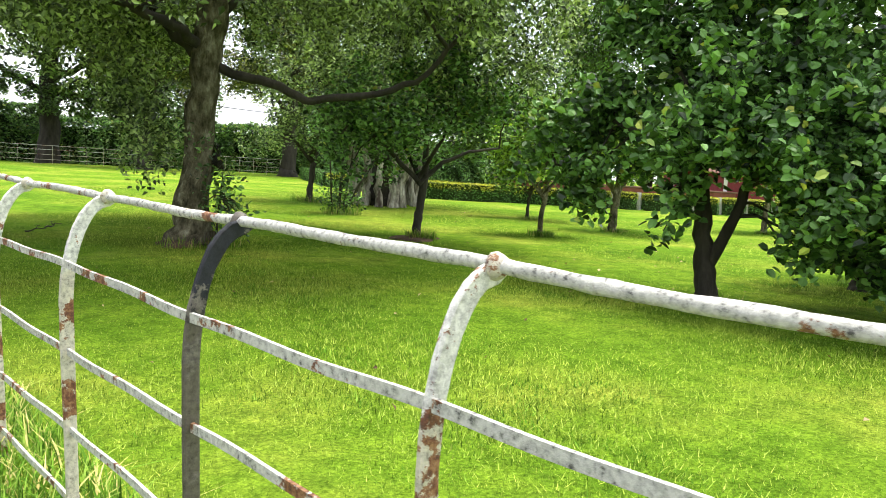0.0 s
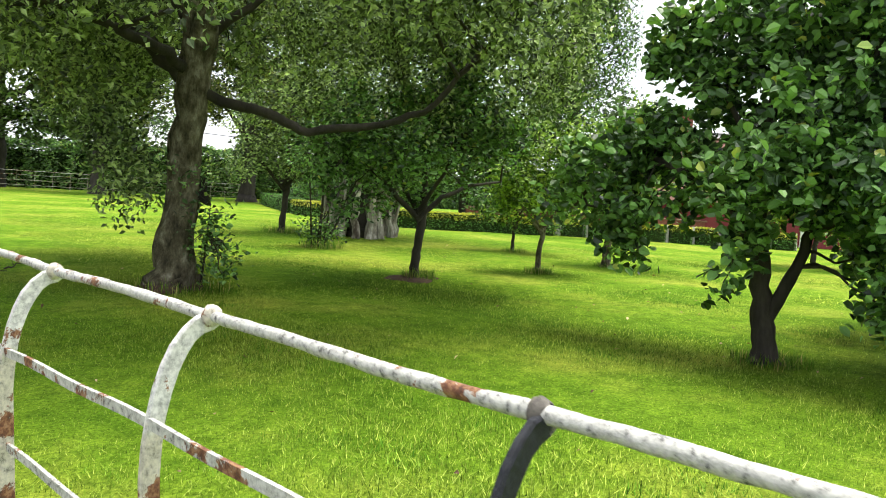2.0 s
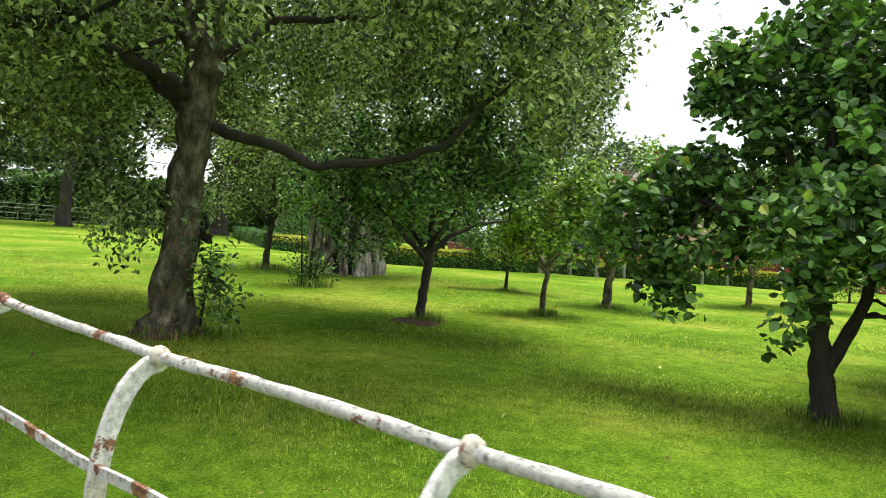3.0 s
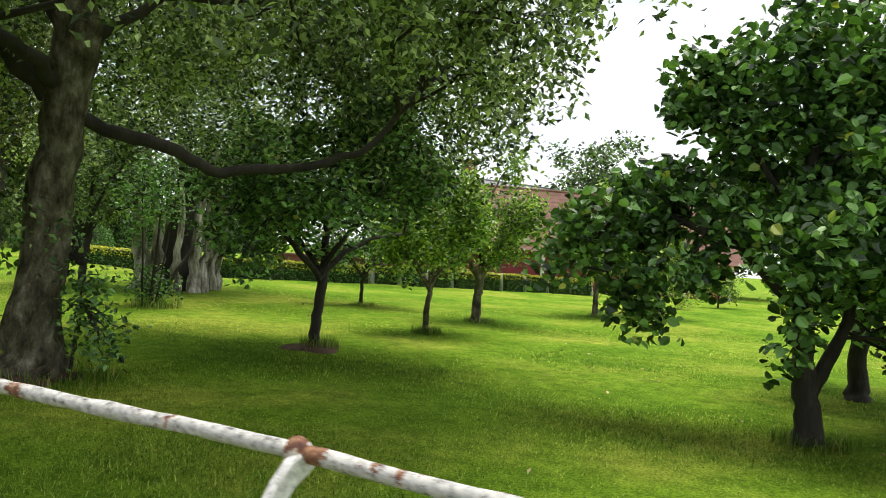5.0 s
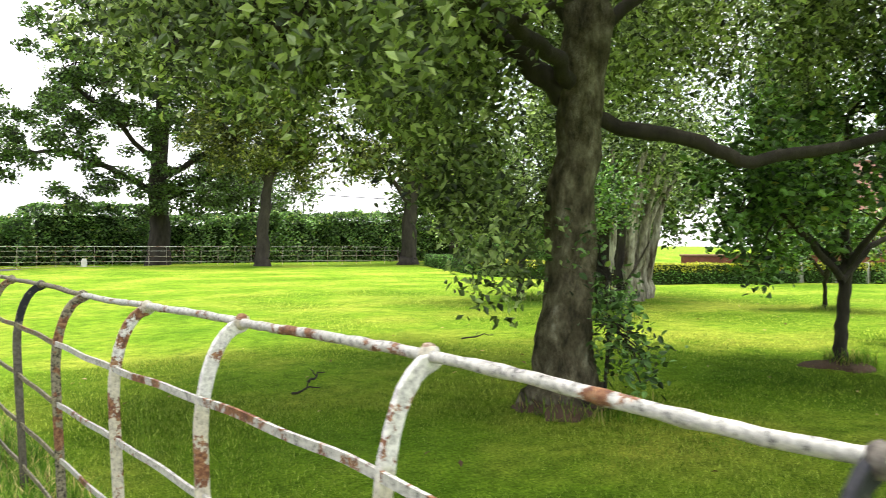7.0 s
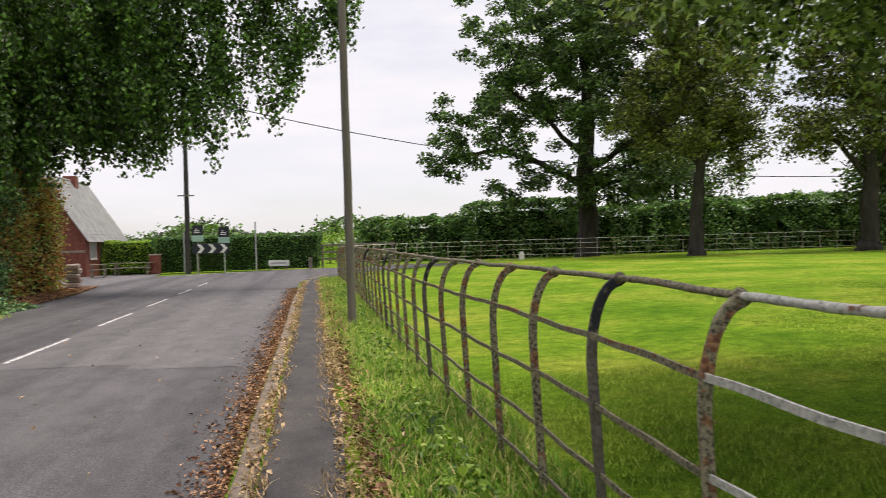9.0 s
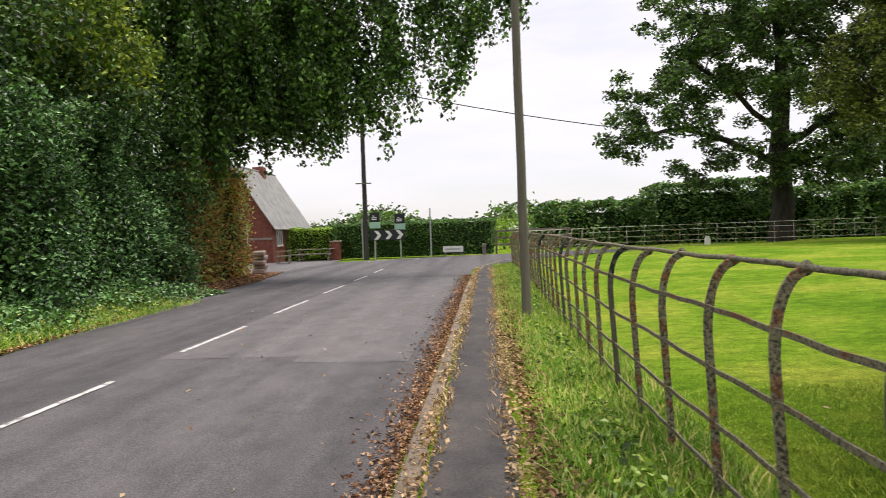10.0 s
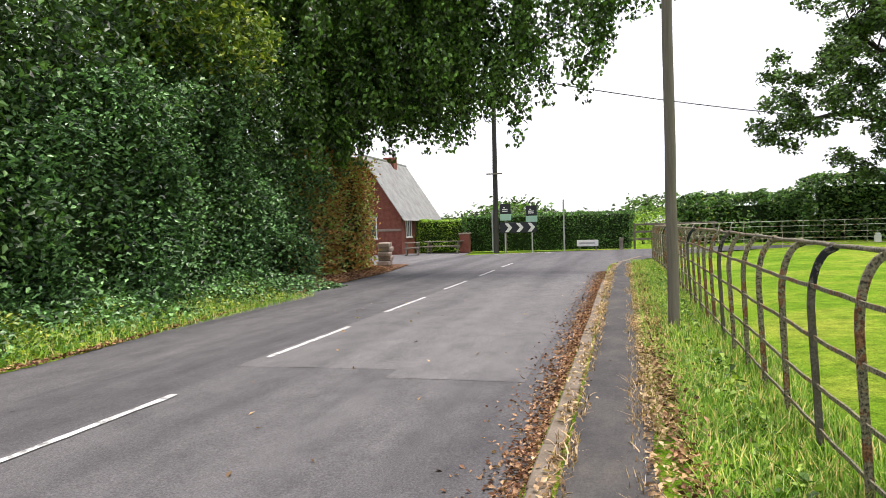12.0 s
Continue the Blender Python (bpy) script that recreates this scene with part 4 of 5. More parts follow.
tree("sycamore_tree", "tall thin-stemmed tree with an open airy crown", at(19.6, 49.6), [(0, 0, -0.1), (0, 0, 0.5), (0.1, 0, 3), (0.5, 0, 6), (0.5, 0, 10), (0.3, 0, 14)], [0.6, 0.42, 0.33, 0.25, 0.18, 0.06],
     [(0.5, 0, 9.5, 4.5, 4.5, 4.2), (-2, 0, 7, 3, 3, 2), (3, 0, 7, 3, 3, 2.2), (0, 0, 14, 4, 4, 3)], M_LEAF_OLIVE, M_BARK_DARK, 34000, 0.25, 42, 640, 0.3, 0.9, 0.52,
     [([(0.3, 0, 4.8), (1.4, 0, 6.6), (2.6, 0, 8)], 0.16), ([(0.3, 0, 5), (-1.2, 0, 7), (-2.6, 0, 8.4)], 0.14)], 0.3, False, 80)
tree("corner_tree", "broad tree at the corner of the far fence", at(29.4, 48.5), [(0, 0, -0.1), (0, 0, 0.6), (0.1, 0, 3), (0.2, 0, 7), (0.2, 0, 11)], [0.8, 0.55, 0.45, 0.3, 0.1],
     [(0, 0, 8.5, 4.5, 4.5, 3.5), (-3.5, 0, 6.5, 2.2, 2.2, 1.3), (3.5, 0, 6, 2.2, 2.2, 1.4), (0, 0, 12.5, 4, 4, 3)], M_LEAF_OLIVE, M_BARK_DARK, 24000, 0.27, 43, 520, 0.32, 0.9, 0.52,
     [([(0.1, 0, 4), (1.6, 0, 6), (3.6, 0, 7)], 0.2), ([(0.1, 0, 4), (-1.6, 0, 6), (-3.6, 0, 7)], 0.2)], 0.3, False, 80)

# ---------------------------------------------------------------- hedge bank and trees across the road
def thicket(x, y, h, r, n, seed, mat, size, label, name="hedgerow_tree", blobs=None, floor=0.05):
    return tree(name, label, at(x, y), [(0, 0, -0.1), (0, 0, h * 0.3), (0.2, 0, h * 0.6), (0.2, 0, h * 0.9)], [0.3, 0.24, 0.15, 0.05],
                blobs or [(0, 0, h * 0.5, r, r * 1.15, h * 0.52), (0.3, 0, h * 0.22, r * 1.0, r * 1.2, h * 0.26), (0.9, 0.4, h * 0.6, r * 0.85, r * 1.2, h * 0.3), (1.1, -0.8, h * 0.45, r * 0.6, r * 0.8, h * 0.14)], mat, M_BARK_DARK, n, size, seed, max(60, n // 40), 0.24, 1.1, 0.1, (), 0.5, False, 40, "roadside thicket", shell=0.3, floor=floor)


IVY = "dark ivy-clad hedgerow tree, leafy to the ground"
for k, (x, y, h, r) in enumerate([(-13.6, 10, 9, 2.6), (-13.4, 14, 9.5, 2.6), (-13.5, 18, 9, 2.5), (-13.6, 22, 10, 2.6), (-13.6, 26, 9, 2.6), (-13.9, 30, 9.5, 2.7), (-13.9, 34, 9, 2.7)]):
    thicket(x, y, h, r, 23000, 50 + k, M_LEAF_IVY_HIGH, 0.17, IVY)
thicket(-13.2, 29.5, 11, 2.4, 16000, 60, M_LEAF_YELLOW, 0.2, "yellow-green sycamore rising out of the hedgerow", blobs=[(0, 0, 8.2, 2.6, 3.0, 3.0), (0.8, 1, 6.4, 2.0, 2.2, 1.4)])
tree("lime_tree", "tall lime tree with leafy branches drooping over the road", at(-12.0, 38.5), [(0, 0, -0.1), (0, 0, 3), (0.4, 0, 7), (0.6, 0, 13)], [0.6, 0.5, 0.4, 0.15],
     [(0, 0, 10, 4.5, 4.5, 5), (3.2, -1, 9.5, 3.2, 3.2, 3.6), (5.8, -1, 11.5, 2.8, 2.6, 4.0), (2.4, -1, 6.4, 2.4, 2.6, 1.9), (8.2, -1, 13.2, 2.8, 2.4, 3.6), (-2, -3, 9, 4, 4, 4), (0.8, -2.2, 5.4, 2.6, 2.6, 1.6), (4.5, -1, 7.0, 2.3, 2.2, 2.4), (7.4, -1, 7.6, 1.8, 1.8, 2.7), (9.8, -1, 8.9, 1.5, 1.6, 3.1), (11.6, -1, 10.4, 1.0, 1.3, 2.9), (9.5, -1, 12.5, 2.5, 2.0, 2.5)],
     M_LEAF_LIME, M_BARK_DARK, 135000, 0.185, 62, 1500, 0.17, 2.8, 0.33,
     [([(0.4, 0, 6), (2.5, -0.5, 8.5), (5, -1, 10.5), (8, -1, 11.8), (10.6, -1, 12.2)], 0.16), ([(0.3, 0, 5), (1.6, -1.2, 6.4), (3, -2, 6.6)], 0.12)], 0.9, False, 120, slim=0.7)

# ---------------------------------------------------------------- far side of the bend
foliage_box("clipped_hedge", "tall dark clipped hedge behind the bend", (-11.4, 61.5, -0.1), (-1.0, 63.0, 2.15), M_LEAF_HEDGE, 16000, 0.13, 70)
foliage_box("privet_hedge", "bright green clipped garden hedge", (-15.0, 63.2, -0.1), (-11.6, 64.4, 2.0), M_LEAF_FRESH, 6000, 0.12, 71)
for k in range(9):
    foliage_box("field_hedge", "rough field hedge behind the far fence", (2.2 + k * 8, 66 - abs(k - 2) * 0.4, -0.1), (10.3 + k * 8, 68.5 - abs(k - 2) * 0.4, (3.0 if k == 0 else 3.8) + 0.35 * math.sin(k * 2.1)), M_LEAF_APPLE, 12000, 0.27, 80 + k, lump=0.42, group="field hedge")

for k, (x, y, h, r) in enumerate([(-0.2, 67.5, 2.2, 1.1), (1.6, 68.5, 2.7, 1.3)]):
    tree("roadside_shrub", "light green loose shrub behind the rail fence", (x, y, -0.05), [(0, 0, -0.1), (0, 0, h * 0.4), (0.1, 0, h * 0.8)], [0.06, 0.05, 0.02],
         [(0, 0, h * 0.55, r, r, h * 0.45), (0.6, 0, h * 0.35, r, r, h * 0.3)], M_LEAF_FRESH, M_BARK_DARK, 2600, 0.17, 75 + k, 120, 0.2, 1.0, 0.2, (), 0.3, False, 20, "roadside shrubs", category="shrub")

# ---------------------------------------------------------------- poles, signs and the lodge at the bend
def mat_plain(name, colour, rough=0.6, spec=0.4, grain=30):
    lo = tuple(c * 0.82 for c in colour)
    return mat_two_scale(name, [(0.3, lo), (0.7, colour)], 2.5, grain, rough, 0.25, 0.004, None, spec, 0.3)


M_POLE = mat_two_scale("weathered_pole", [(0.3, (0.13, 0.115, 0.095)), (0.7, (0.24, 0.215, 0.18))], 2, 30, 0.85, 0.6, 0.01, (1, 1, 0.08))
M_POLE_DARK = mat_two_scale("tarred_pole", [(0.3, (0.03, 0.028, 0.027)), (0.7, (0.07, 0.065, 0.06))], 2, 30, 0.8, 0.6, 0.01, (1, 1, 0.08))
M_STEEL = mat_plain("grey_steel", (0.42, 0.43, 0.42), 0.5)
M_WHITE = mat_plain("white_paint", (0.8, 0.79, 0.76))
M_BLACK = mat_plain("black_board", (0.02, 0.022, 0.03))
M_MINT = mat_plain("pale_green_board", (0.38, 0.6, 0.47))
M_BRICK = mat_two_scale("red_brick", [(0.3, (0.16, 0.05, 0.036)), (0.7, (0.27, 0.10, 0.075))], 5, 40, 0.9, 0.5, 0.01)
M_STONE = mat_two_scale("rubble_stone", [(0.3, (0.2, 0.16, 0.13)), (0.7, (0.38, 0.31, 0.26))], 3, 30, 0.9, 0.7, 0.02)
M_SLATE = mat_two_scale("roof_slate", [(0.3, (0.22, 0.22, 0.22)), (0.7, (0.36, 0.36, 0.35))], 1.5, 25, 0.7, 0.5, 0.01)
M_TILE = mat_two_scale("clay_tile", [(0.3, (0.16, 0.085, 0.065)), (0.7, (0.28, 0.15, 0.12))], 1.5, 25, 0.85, 0.5, 0.01)
M_BARN = mat_two_scale("red_boarding", [(0.3, (0.16, 0.025, 0.033)), (0.7, (0.24, 0.045, 0.055))], 1.5, 25, 0.8, 0.4, 0.01, (1, 1, 0.2))
M_TIMBER = mat_two_scale("grey_timber", [(0.3, (0.14, 0.12, 0.10)), (0.7, (0.28, 0.25, 0.2))], 3, 30, 0.9, 0.5, 0.01)
M_CONCRETE = mat_two_scale("pale_concrete", [(0.3, (0.45, 0.43, 0.4)), (0.7, (0.65, 0.63, 0.6))], 3, 30, 0.9, 0.4, 0.01)
M_SOIL = mat_two_scale("bare_soil", [(0.3, (0.07, 0.045, 0.028)), (0.7, (0.15, 0.095, 0.06))], 4, 40, 0.95, 0.9, 0.03)
M_GLASS, _n, _l, _b = material("window_glass", 0.05, 0.6)
_b.inputs["Base Color"].default_value = (0.04, 0.045, 0.05, 1)
M_CAR, _n, _l, _b = material("dark_car_paint", 0.25, 0.5)
_b.inputs["Base Color"].default_value = (0.02, 0.03, 0.05, 1)
M_RUBBER, _n, _l, _b = material("rubber", 0.9, 0.2)
_b.inputs["Base Color"].default_value = (0.02, 0.02, 0.02, 1)


def round_pole(parent, name, h, r0, r1, mat, seed, lean=0.0):
    rng_ = np.random.default_rng(seed)
    z = np.linspace(-0.3, h, 14)
    v, f = tube_arrays(np.c_[lean * z / h + rng_.normal(size=14) * 0.004, rng_.normal(size=14) * 0.004, z], np.linspace(r0, r1, 14), 12, 0.02, rng_)
    return part(name, mesh_arrays(name, v, f, mat, True), mat, parent)


lamp_pole = thing("utility_pole", "slim weathered wooden pole in the grass verge", "pole", at=(-0.72, 22.2, -0.03))
round_pole(lamp_pole, "shaft", 9.0, 0.08, 0.062, M_POLE, 1, -0.02)
tel = thing("telegraph_pole", "tall dark wooden telegraph pole at the bend", "pole", at=(-9.2, 60.4, -0.1))
round_pole(tel, "shaft", 11.5, 0.17, 0.12, M_POLE_DARK, 2, 0.05)
bm = bmesh.new()
box(bm, -0.5, 0.5, -0.2, -0.12, 4.8, 4.88, 0.01)
part("crossbar", bm, M_TIMBER, tel)
bm = bmesh.new()
bmesh.ops.create_cone(bm, cap_ends=True, segments=10, radius1=0.05, radius2=0.05, depth=2.6, matrix=pose(-0.22, 0, 1.3))
part("cable_guard", bm, M_STEEL, tel, "pale grey cable guard")
wire = thing("overhead_wire", "single black overhead wire sagging between poles", "wire")
wq = np.linspace(0, 1, 30)
v, f = tube_arrays(np.c_[-9.1 + 70 * wq, 60.4 + 2 * wq, 11.0 - 8.5 * wq * (1 - wq) * 1.6 - 4.0 * wq], np.full(30, 0.03), 5)
part("strand", mesh_arrays("strand", v, f, M_BLACK, True), None, wire)


def agent_board(x, y, h):
    t = thing("notice_board", "dark notice board with a pale green lower panel on a post", "sign", "notice boards", at=(x, y, -0.1), turn=-8)
    bm = bmesh.new()
    box(bm, -0.04, 0.04, -0.02, 0.03, -0.2, h, 0.006)
    part("post", bm, M_TIMBER, t)
    bm = bmesh.new()
    box(bm, -0.34, 0.34, -0.05, -0.02, h - 0.62, h, 0.004)
    part("panel", bm, M_BLACK, t)
    bm = bmesh.new()
    box(bm, -0.36, 0.36, -0.055, -0.02, h - 1.02, h - 0.63, 0.004)
    part("lower_panel", bm, M_MINT, t, "pale green panel")
    for k in range(3):
        bm = bmesh.new()
        box(bm, -0.2 + 0.08 * (k == 0), -0.02 + 0.16 * (k > 0), -0.056, -0.05, h - 0.26 - k * 0.11, h - 0.20 - k * 0.11)
        part("text_bar", bm, M_WHITE, t)
    return t


agent_board(-8.55, 60.2, 2.95)
agent_board(-6.95, 60.3, 2.8)
chev = thing("chevron_sign", "black road sign with three white chevrons pointing along the bend", "sign", at=(-7.75, 59.9, -0.1), turn=-8)
bm = bmesh.new()
box(bm, -1.15, 1.15, -0.03, 0.0, 1.15, 1.8, 0.01)
part("panel", bm, M_BLACK, chev)
for x in (-0.85, 0.85):
    bm = bmesh.new()
    bmesh.ops.create_cone(bm, cap_ends=True, segments=10, radius1=0.04, radius2=0.04, depth=2.0, matrix=pose(x, 0.05, 0.8))
    part("post", bm, M_STEEL, chev)
for k in range(3):
    bm = bmesh.new()
    x = -0.85 + k * 0.72
    pts = [(x, 1.75), (x + 0.24, 1.75), (x + 0.48, 1.475), (x + 0.24, 1.2), (x, 1.2), (x + 0.24, 1.475)]
    lo_, hi_ = [bm.verts.new((a, -0.031, b)) for a, b in pts], [bm.verts.new((a, -0.037, b)) for a, b in pts]
    for m_ in range(6):
        bm.faces.new((lo_[m_], lo_[(m_ + 1) % 6], hi_[(m_ + 1) % 6], hi_[m_]))
    bm.faces.new((hi_[0], hi_[1], hi_[2], hi_[5]))
    bm.faces.new((hi_[5], hi_[2], hi_[3], hi_[4]))
    part("chevron", bm, M_WHITE, chev, "white chevron")
thin = thing("marker_pole", "thin pale steel pole before the hedge", "pole", at=(-5.0, 60.3, -0.1))
round_pole(thin, "shaft", 3.1, 0.05, 0.045, M_STEEL, 5)
plate = thing("street_name_plate", "low white street name plate on two short legs", "sign", at=(-3.6, 60.4, -0.1), turn=-6)
bm = bmesh.new()
box(bm, -0.65, 0.65, -0.02, 0.01, 0.22, 0.60, 0.01)
part("plate", bm, M_WHITE, plate)
for x in (-0.5, 0.5):
    bm = bmesh.new()
    box(bm, x - 0.04, x + 0.04, 0.012, 0.06, -0.2, 0.55, 0.005)
    part("leg", bm, M_TIMBER, plate)
bm = bmesh.new()
box(bm, -0.5, 0.45, -0.026, -0.02, 0.36, 0.46)
part("text_bar", bm, M_STEEL, plate)
stub = thing("timber_post", "short timber marker post in the verge", "post", at=(-1.6, 60.2, -0.1))
bm = bmesh.new()
box(bm, -0.12, 0.12, -0.1, 0.1, -0.2, 0.7, 0.02)
part("shaft", bm, M_TIMBER, stub)
rail_fence = thing("post_and_rail_fence", "grey timber post and rail fence beside the hedge", "fence")
for k in range(5):
    bm = bmesh.new()
    box(bm, -0.07, 0.07, -0.05, 0.05, -0.3, 1.45, 0.01, pose(-0.8 + k * 1.2, 62.2 + 0.2 * k, 0))
    part("post", bm, M_TIMBER, rail_fence)
for z in (0.45, 0.9, 1.35):
    bm = bmesh.new()
    box(bm, -0.9, 4.2, -0.08, -0.04, z - 0.06, z + 0.06, 0.01, pose(0, 62.2, 0, 0, 0, 9))
    part("rail", bm, M_TIMBER, rail_fence)


def bench(x, y, length, turn):
    t = thing("picnic_bench", "weathered timber picnic bench outside the lodge", "bench", "benches", at=(x, y, -0.12), turn=turn)
    for k in range(4):
        bm = bmesh.new()
        box(bm, -length / 2, length / 2, -0.36 + k * 0.19, -0.2 + k * 0.19, 0.72, 0.76, 0.006)
        part("table_plank", bm, M_TIMBER, t)
    for yy in (-0.75, 0.75):
        bm = bmesh.new()
        box(bm, -length / 2, length / 2, yy - 0.14, yy + 0.14, 0.42, 0.46, 0.006)
        part("seat_plank", bm, M_TIMBER, t)
    for xx in (-length * 0.38, length * 0.38):
        bm = bmesh.new()
        box(bm, xx - 0.04, xx + 0.04, -0.85, 0.85, 0.34, 0.42, 0.006)
        part("cross_beam", bm, M_TIMBER, t)
        for sgn in (-1, 1):
            bm = bmesh.new()
            box(bm, xx - 0.045, xx + 0.045, -0.05, 0.05, -0.02, 0.78, 0.006, pose(0, sgn * 0.42, 0, sgn * 22))
            part("leg", bm, M_TIMBER, t)


bench(-12.6, 60.6, 2.6, -5)
bench(-14.0, 58.0, 0.9, 10)
pillar = thing("brick_pillar", "square red brick gate pillar with a stone cap", "pillar", at=(-11.3, 61.0, -0.12))
bm = bmesh.new()
box(bm, -0.3, 0.3, -0.3, 0.3, 0, 1.15, 0.01)
part("shaft", bm, M_BRICK, pillar)
bm = bmesh.new()
box(bm, -0.36, 0.36, -0.36, 0.36, 1.152, 1.25, 0.02)
part("cap", bm, M_STONE, pillar)


def gable_house(name, label, x0, x1, y0, y1, eave, ridge, wall_mat, roof_mat, over=0.35, axis="y", category="house", at_=(0, 0, 0), turn=0, courses=14):
    """A house with a ridge along y: walls, gables, two slopes laid in courses."""
    t = thing(name, label, category, at=at_, turn=turn)
    xm = (x0 + x1) / 2
    for yy, nm in ((y0, "gable_wall"), (y1 - 0.3, "gable_wall")):
        bm = bmesh.new()
        a = [bm.verts.new((p[0], yy, p[1])) for p in ((x0, -0.2), (x1, -0.2), (x1, eave), (xm, ridge), (x0, eave))]
        b = [bm.verts.new((v.co.x, yy + 0.3, v.co.z)) for v in a]
        bm.faces.new(a)
        bm.faces.new(b[::-1])
        for k in range(5):
            bm.faces.new((a[k], a[(k + 1) % 5], b[(k + 1) % 5], b[k]))
        part(nm, bm, wall_mat, t)
    for xx in (x0, x1 - 0.3):
        bm = bmesh.new()
        box(bm, xx, xx + 0.3, y0 + 0.302, y1 - 0.302, -0.2, eave)
        part("side_wall", bm, wall_mat, t)
    slope = math.atan2(ridge - eave, (x1 - x0) / 2)
    run = math.hypot(ridge - eave, (x1 - x0) / 2) + over
    for sgn in (-1, 1):
        for k in range(courses):
            bm = bmesh.new()
            d0, d1 = run * k / courses, run * (k + 1) / courses + 0.05
            box(bm, d0, d1, y0 - over, y1 + over, 0.05 + 0.0, 0.085, 0.0, pose(xm, 0, ridge + 0.1, 0, 0, 0) @ (pose(0, 0, 0, 0, 0, 0) if sgn > 0 else pose(0, y0 + y1, 0, 0, 0, 180)) @ pose(0, 0, 0, 0, math.degrees(slope) + 0.6, 0))
            ob = part("roof_course", bm, roof_mat, t)
    bm = bmesh.new()
    box(bm, -0.12, 0.12, y0 - over, y1 + over, ridge + 0.12, ridge + 0.24, 0.03, pose(xm, 0, 0))
    part("ridge", bm, roof_mat, t)
    return t


def window(parent, c, w, h, face, bars=2):
    """A white framed window on a wall: face 'x' looks along +x, 'y' along -y."""
    m = pose(c[0], c[1], c[2], 0, 0, 90 if face == "x" else 0)
    bm = bmesh.new()
    box(bm, -w / 2, w / 2, -0.02, 0.01, 0, h, 0, m)
    win = part("window", bm, M_GLASS, parent, "small-paned white window")
    for k in range(bars + 2):
        bm = bmesh.new()
        x = -w / 2 + w * k / (bars + 1)
        box(bm, x - 0.045, x + 0.045, -0.06, -0.021, -0.04, h + 0.04, 0.004, m)
        part("mullion", bm, M_WHITE, win)
    for z in (0, h):
        bm = bmesh.new()
        box(bm, -w / 2 - 0.1, w / 2 + 0.1, -0.09, -0.061, z - 0.07, z + 0.05, 0.004, m)
        part("sill", bm, M_WHITE, win)


lodge = gable_house("brick_lodge", "small red brick lodge with a steep slate roof", -20.2, -15.2, 60.0, 70, 2.35, 6.1, M_BRICK, M_SLATE, 0.5, courses=18)
window(lodge, (-15.2, 61.6, 0.95), 1.3, 1.15, "x")
bm = bmesh.new()
box(bm, -16.9, -15.2, 59.95, 60.0, 1.35, 1.5, 0.01)
part("band", bm, M_STONE, lodge, "pale stone band")
window(lodge, (-17.6, 60.0, 0.9), 1.5, 1.4, "y")
bm = bmesh.new()
box(bm, -15.19, -15.12, 63.4, 64.5, -0.1, 2.05, 0.01)
part("door", bm, M_TIMBER, lodge)
bm = bmesh.new()
box(bm, -18.1, -17.3, 66, 66.8, 5.4, 6.6, 0.02)
part("chimney", bm, M_BRICK, lodge)

low_wall = thing("rubble_wall", "low rubble stone wall end at the drive", "wall")
wrng = random.Random(3)
for lay in range(5):
    for k in range(5):
        bm = bmesh.new()
        box(bm, -0.26 + wrng.uniform(-0.03, 0.03), 0.26 + wrng.uniform(-0.03, 0.03), -0.19, 0.19, -0.1, 0.1, 0.04, pose(-11.6 - 0.1 * k, 44.2 + k * 0.41 + 0.2 * (lay % 2), 0.0 + lay * 0.2, wrng.uniform(-4, 4), wrng.uniform(-4, 4), wrng.uniform(-10, 10)))
        part("stone", bm, M_STONE, low_wall)


def parked_car(x, y, turn):
    t = thing("parked_car", "dark parked car beside the lodge", "car", at=(x, y, -0.05), turn=turn)
    bm = bmesh.new()
    box(bm, -0.85, 0.85, -2.0, 2.0, 0.3, 0.85, 0.12)
    part("body", bm, M_CAR, t, "", True)
    bm = bmesh.new()
    vs = box(bm, -0.78, 0.78, -1.3, 1.2, 0.82, 1.42, 0.0)
    for v_ in vs:
        if v_.co.z > 1.2:
            v_.co.x *= 0.8
            v_.co.y *= 0.62
    part("cabin", bm, M_GLASS, t, "dark glazed cabin")
    for sx in (-1, 1):
        for sy in (-1.25, 1.25):
            bm = bmesh.new()
            bmesh.ops.create_cone(bm, cap_ends=True, segments=18, radius1=0.31, radius2=0.31, depth=0.2, matrix=pose(sx * 0.76, sy, 0.31, 0, 90, 0))
            part("wheel", bm, M_RUBBER, t)
        bm = bmesh.new()
        box(bm, sx * 0.6 - 0.16, sx * 0.6 + 0.16, -2.02, -1.9, 0.58, 0.72, 0.03)
        part("headlight", bm, M_WHITE, t)


parked_car(-16.9, 55.8, 20)

# ---------------------------------------------------------------- garden hedges and the red barn beyond the lawn
def hedge_run(a, b, h, w, n, seed, label, name="box_hedge", top=None):
    ln = math.dist(a, b)
    turn = math.degrees(math.atan2(b[1] - a[1], b[0] - a[0]))
    return foliage_box(name, label, (0, -w / 2, 0), (ln, w / 2, h), M_LEAF_HEDGE, n, 0.075, seed, None, None, "hedge", 0.05, "garden hedges", top, turn, (a[0], a[1], gz_at(*a) - 0.02))


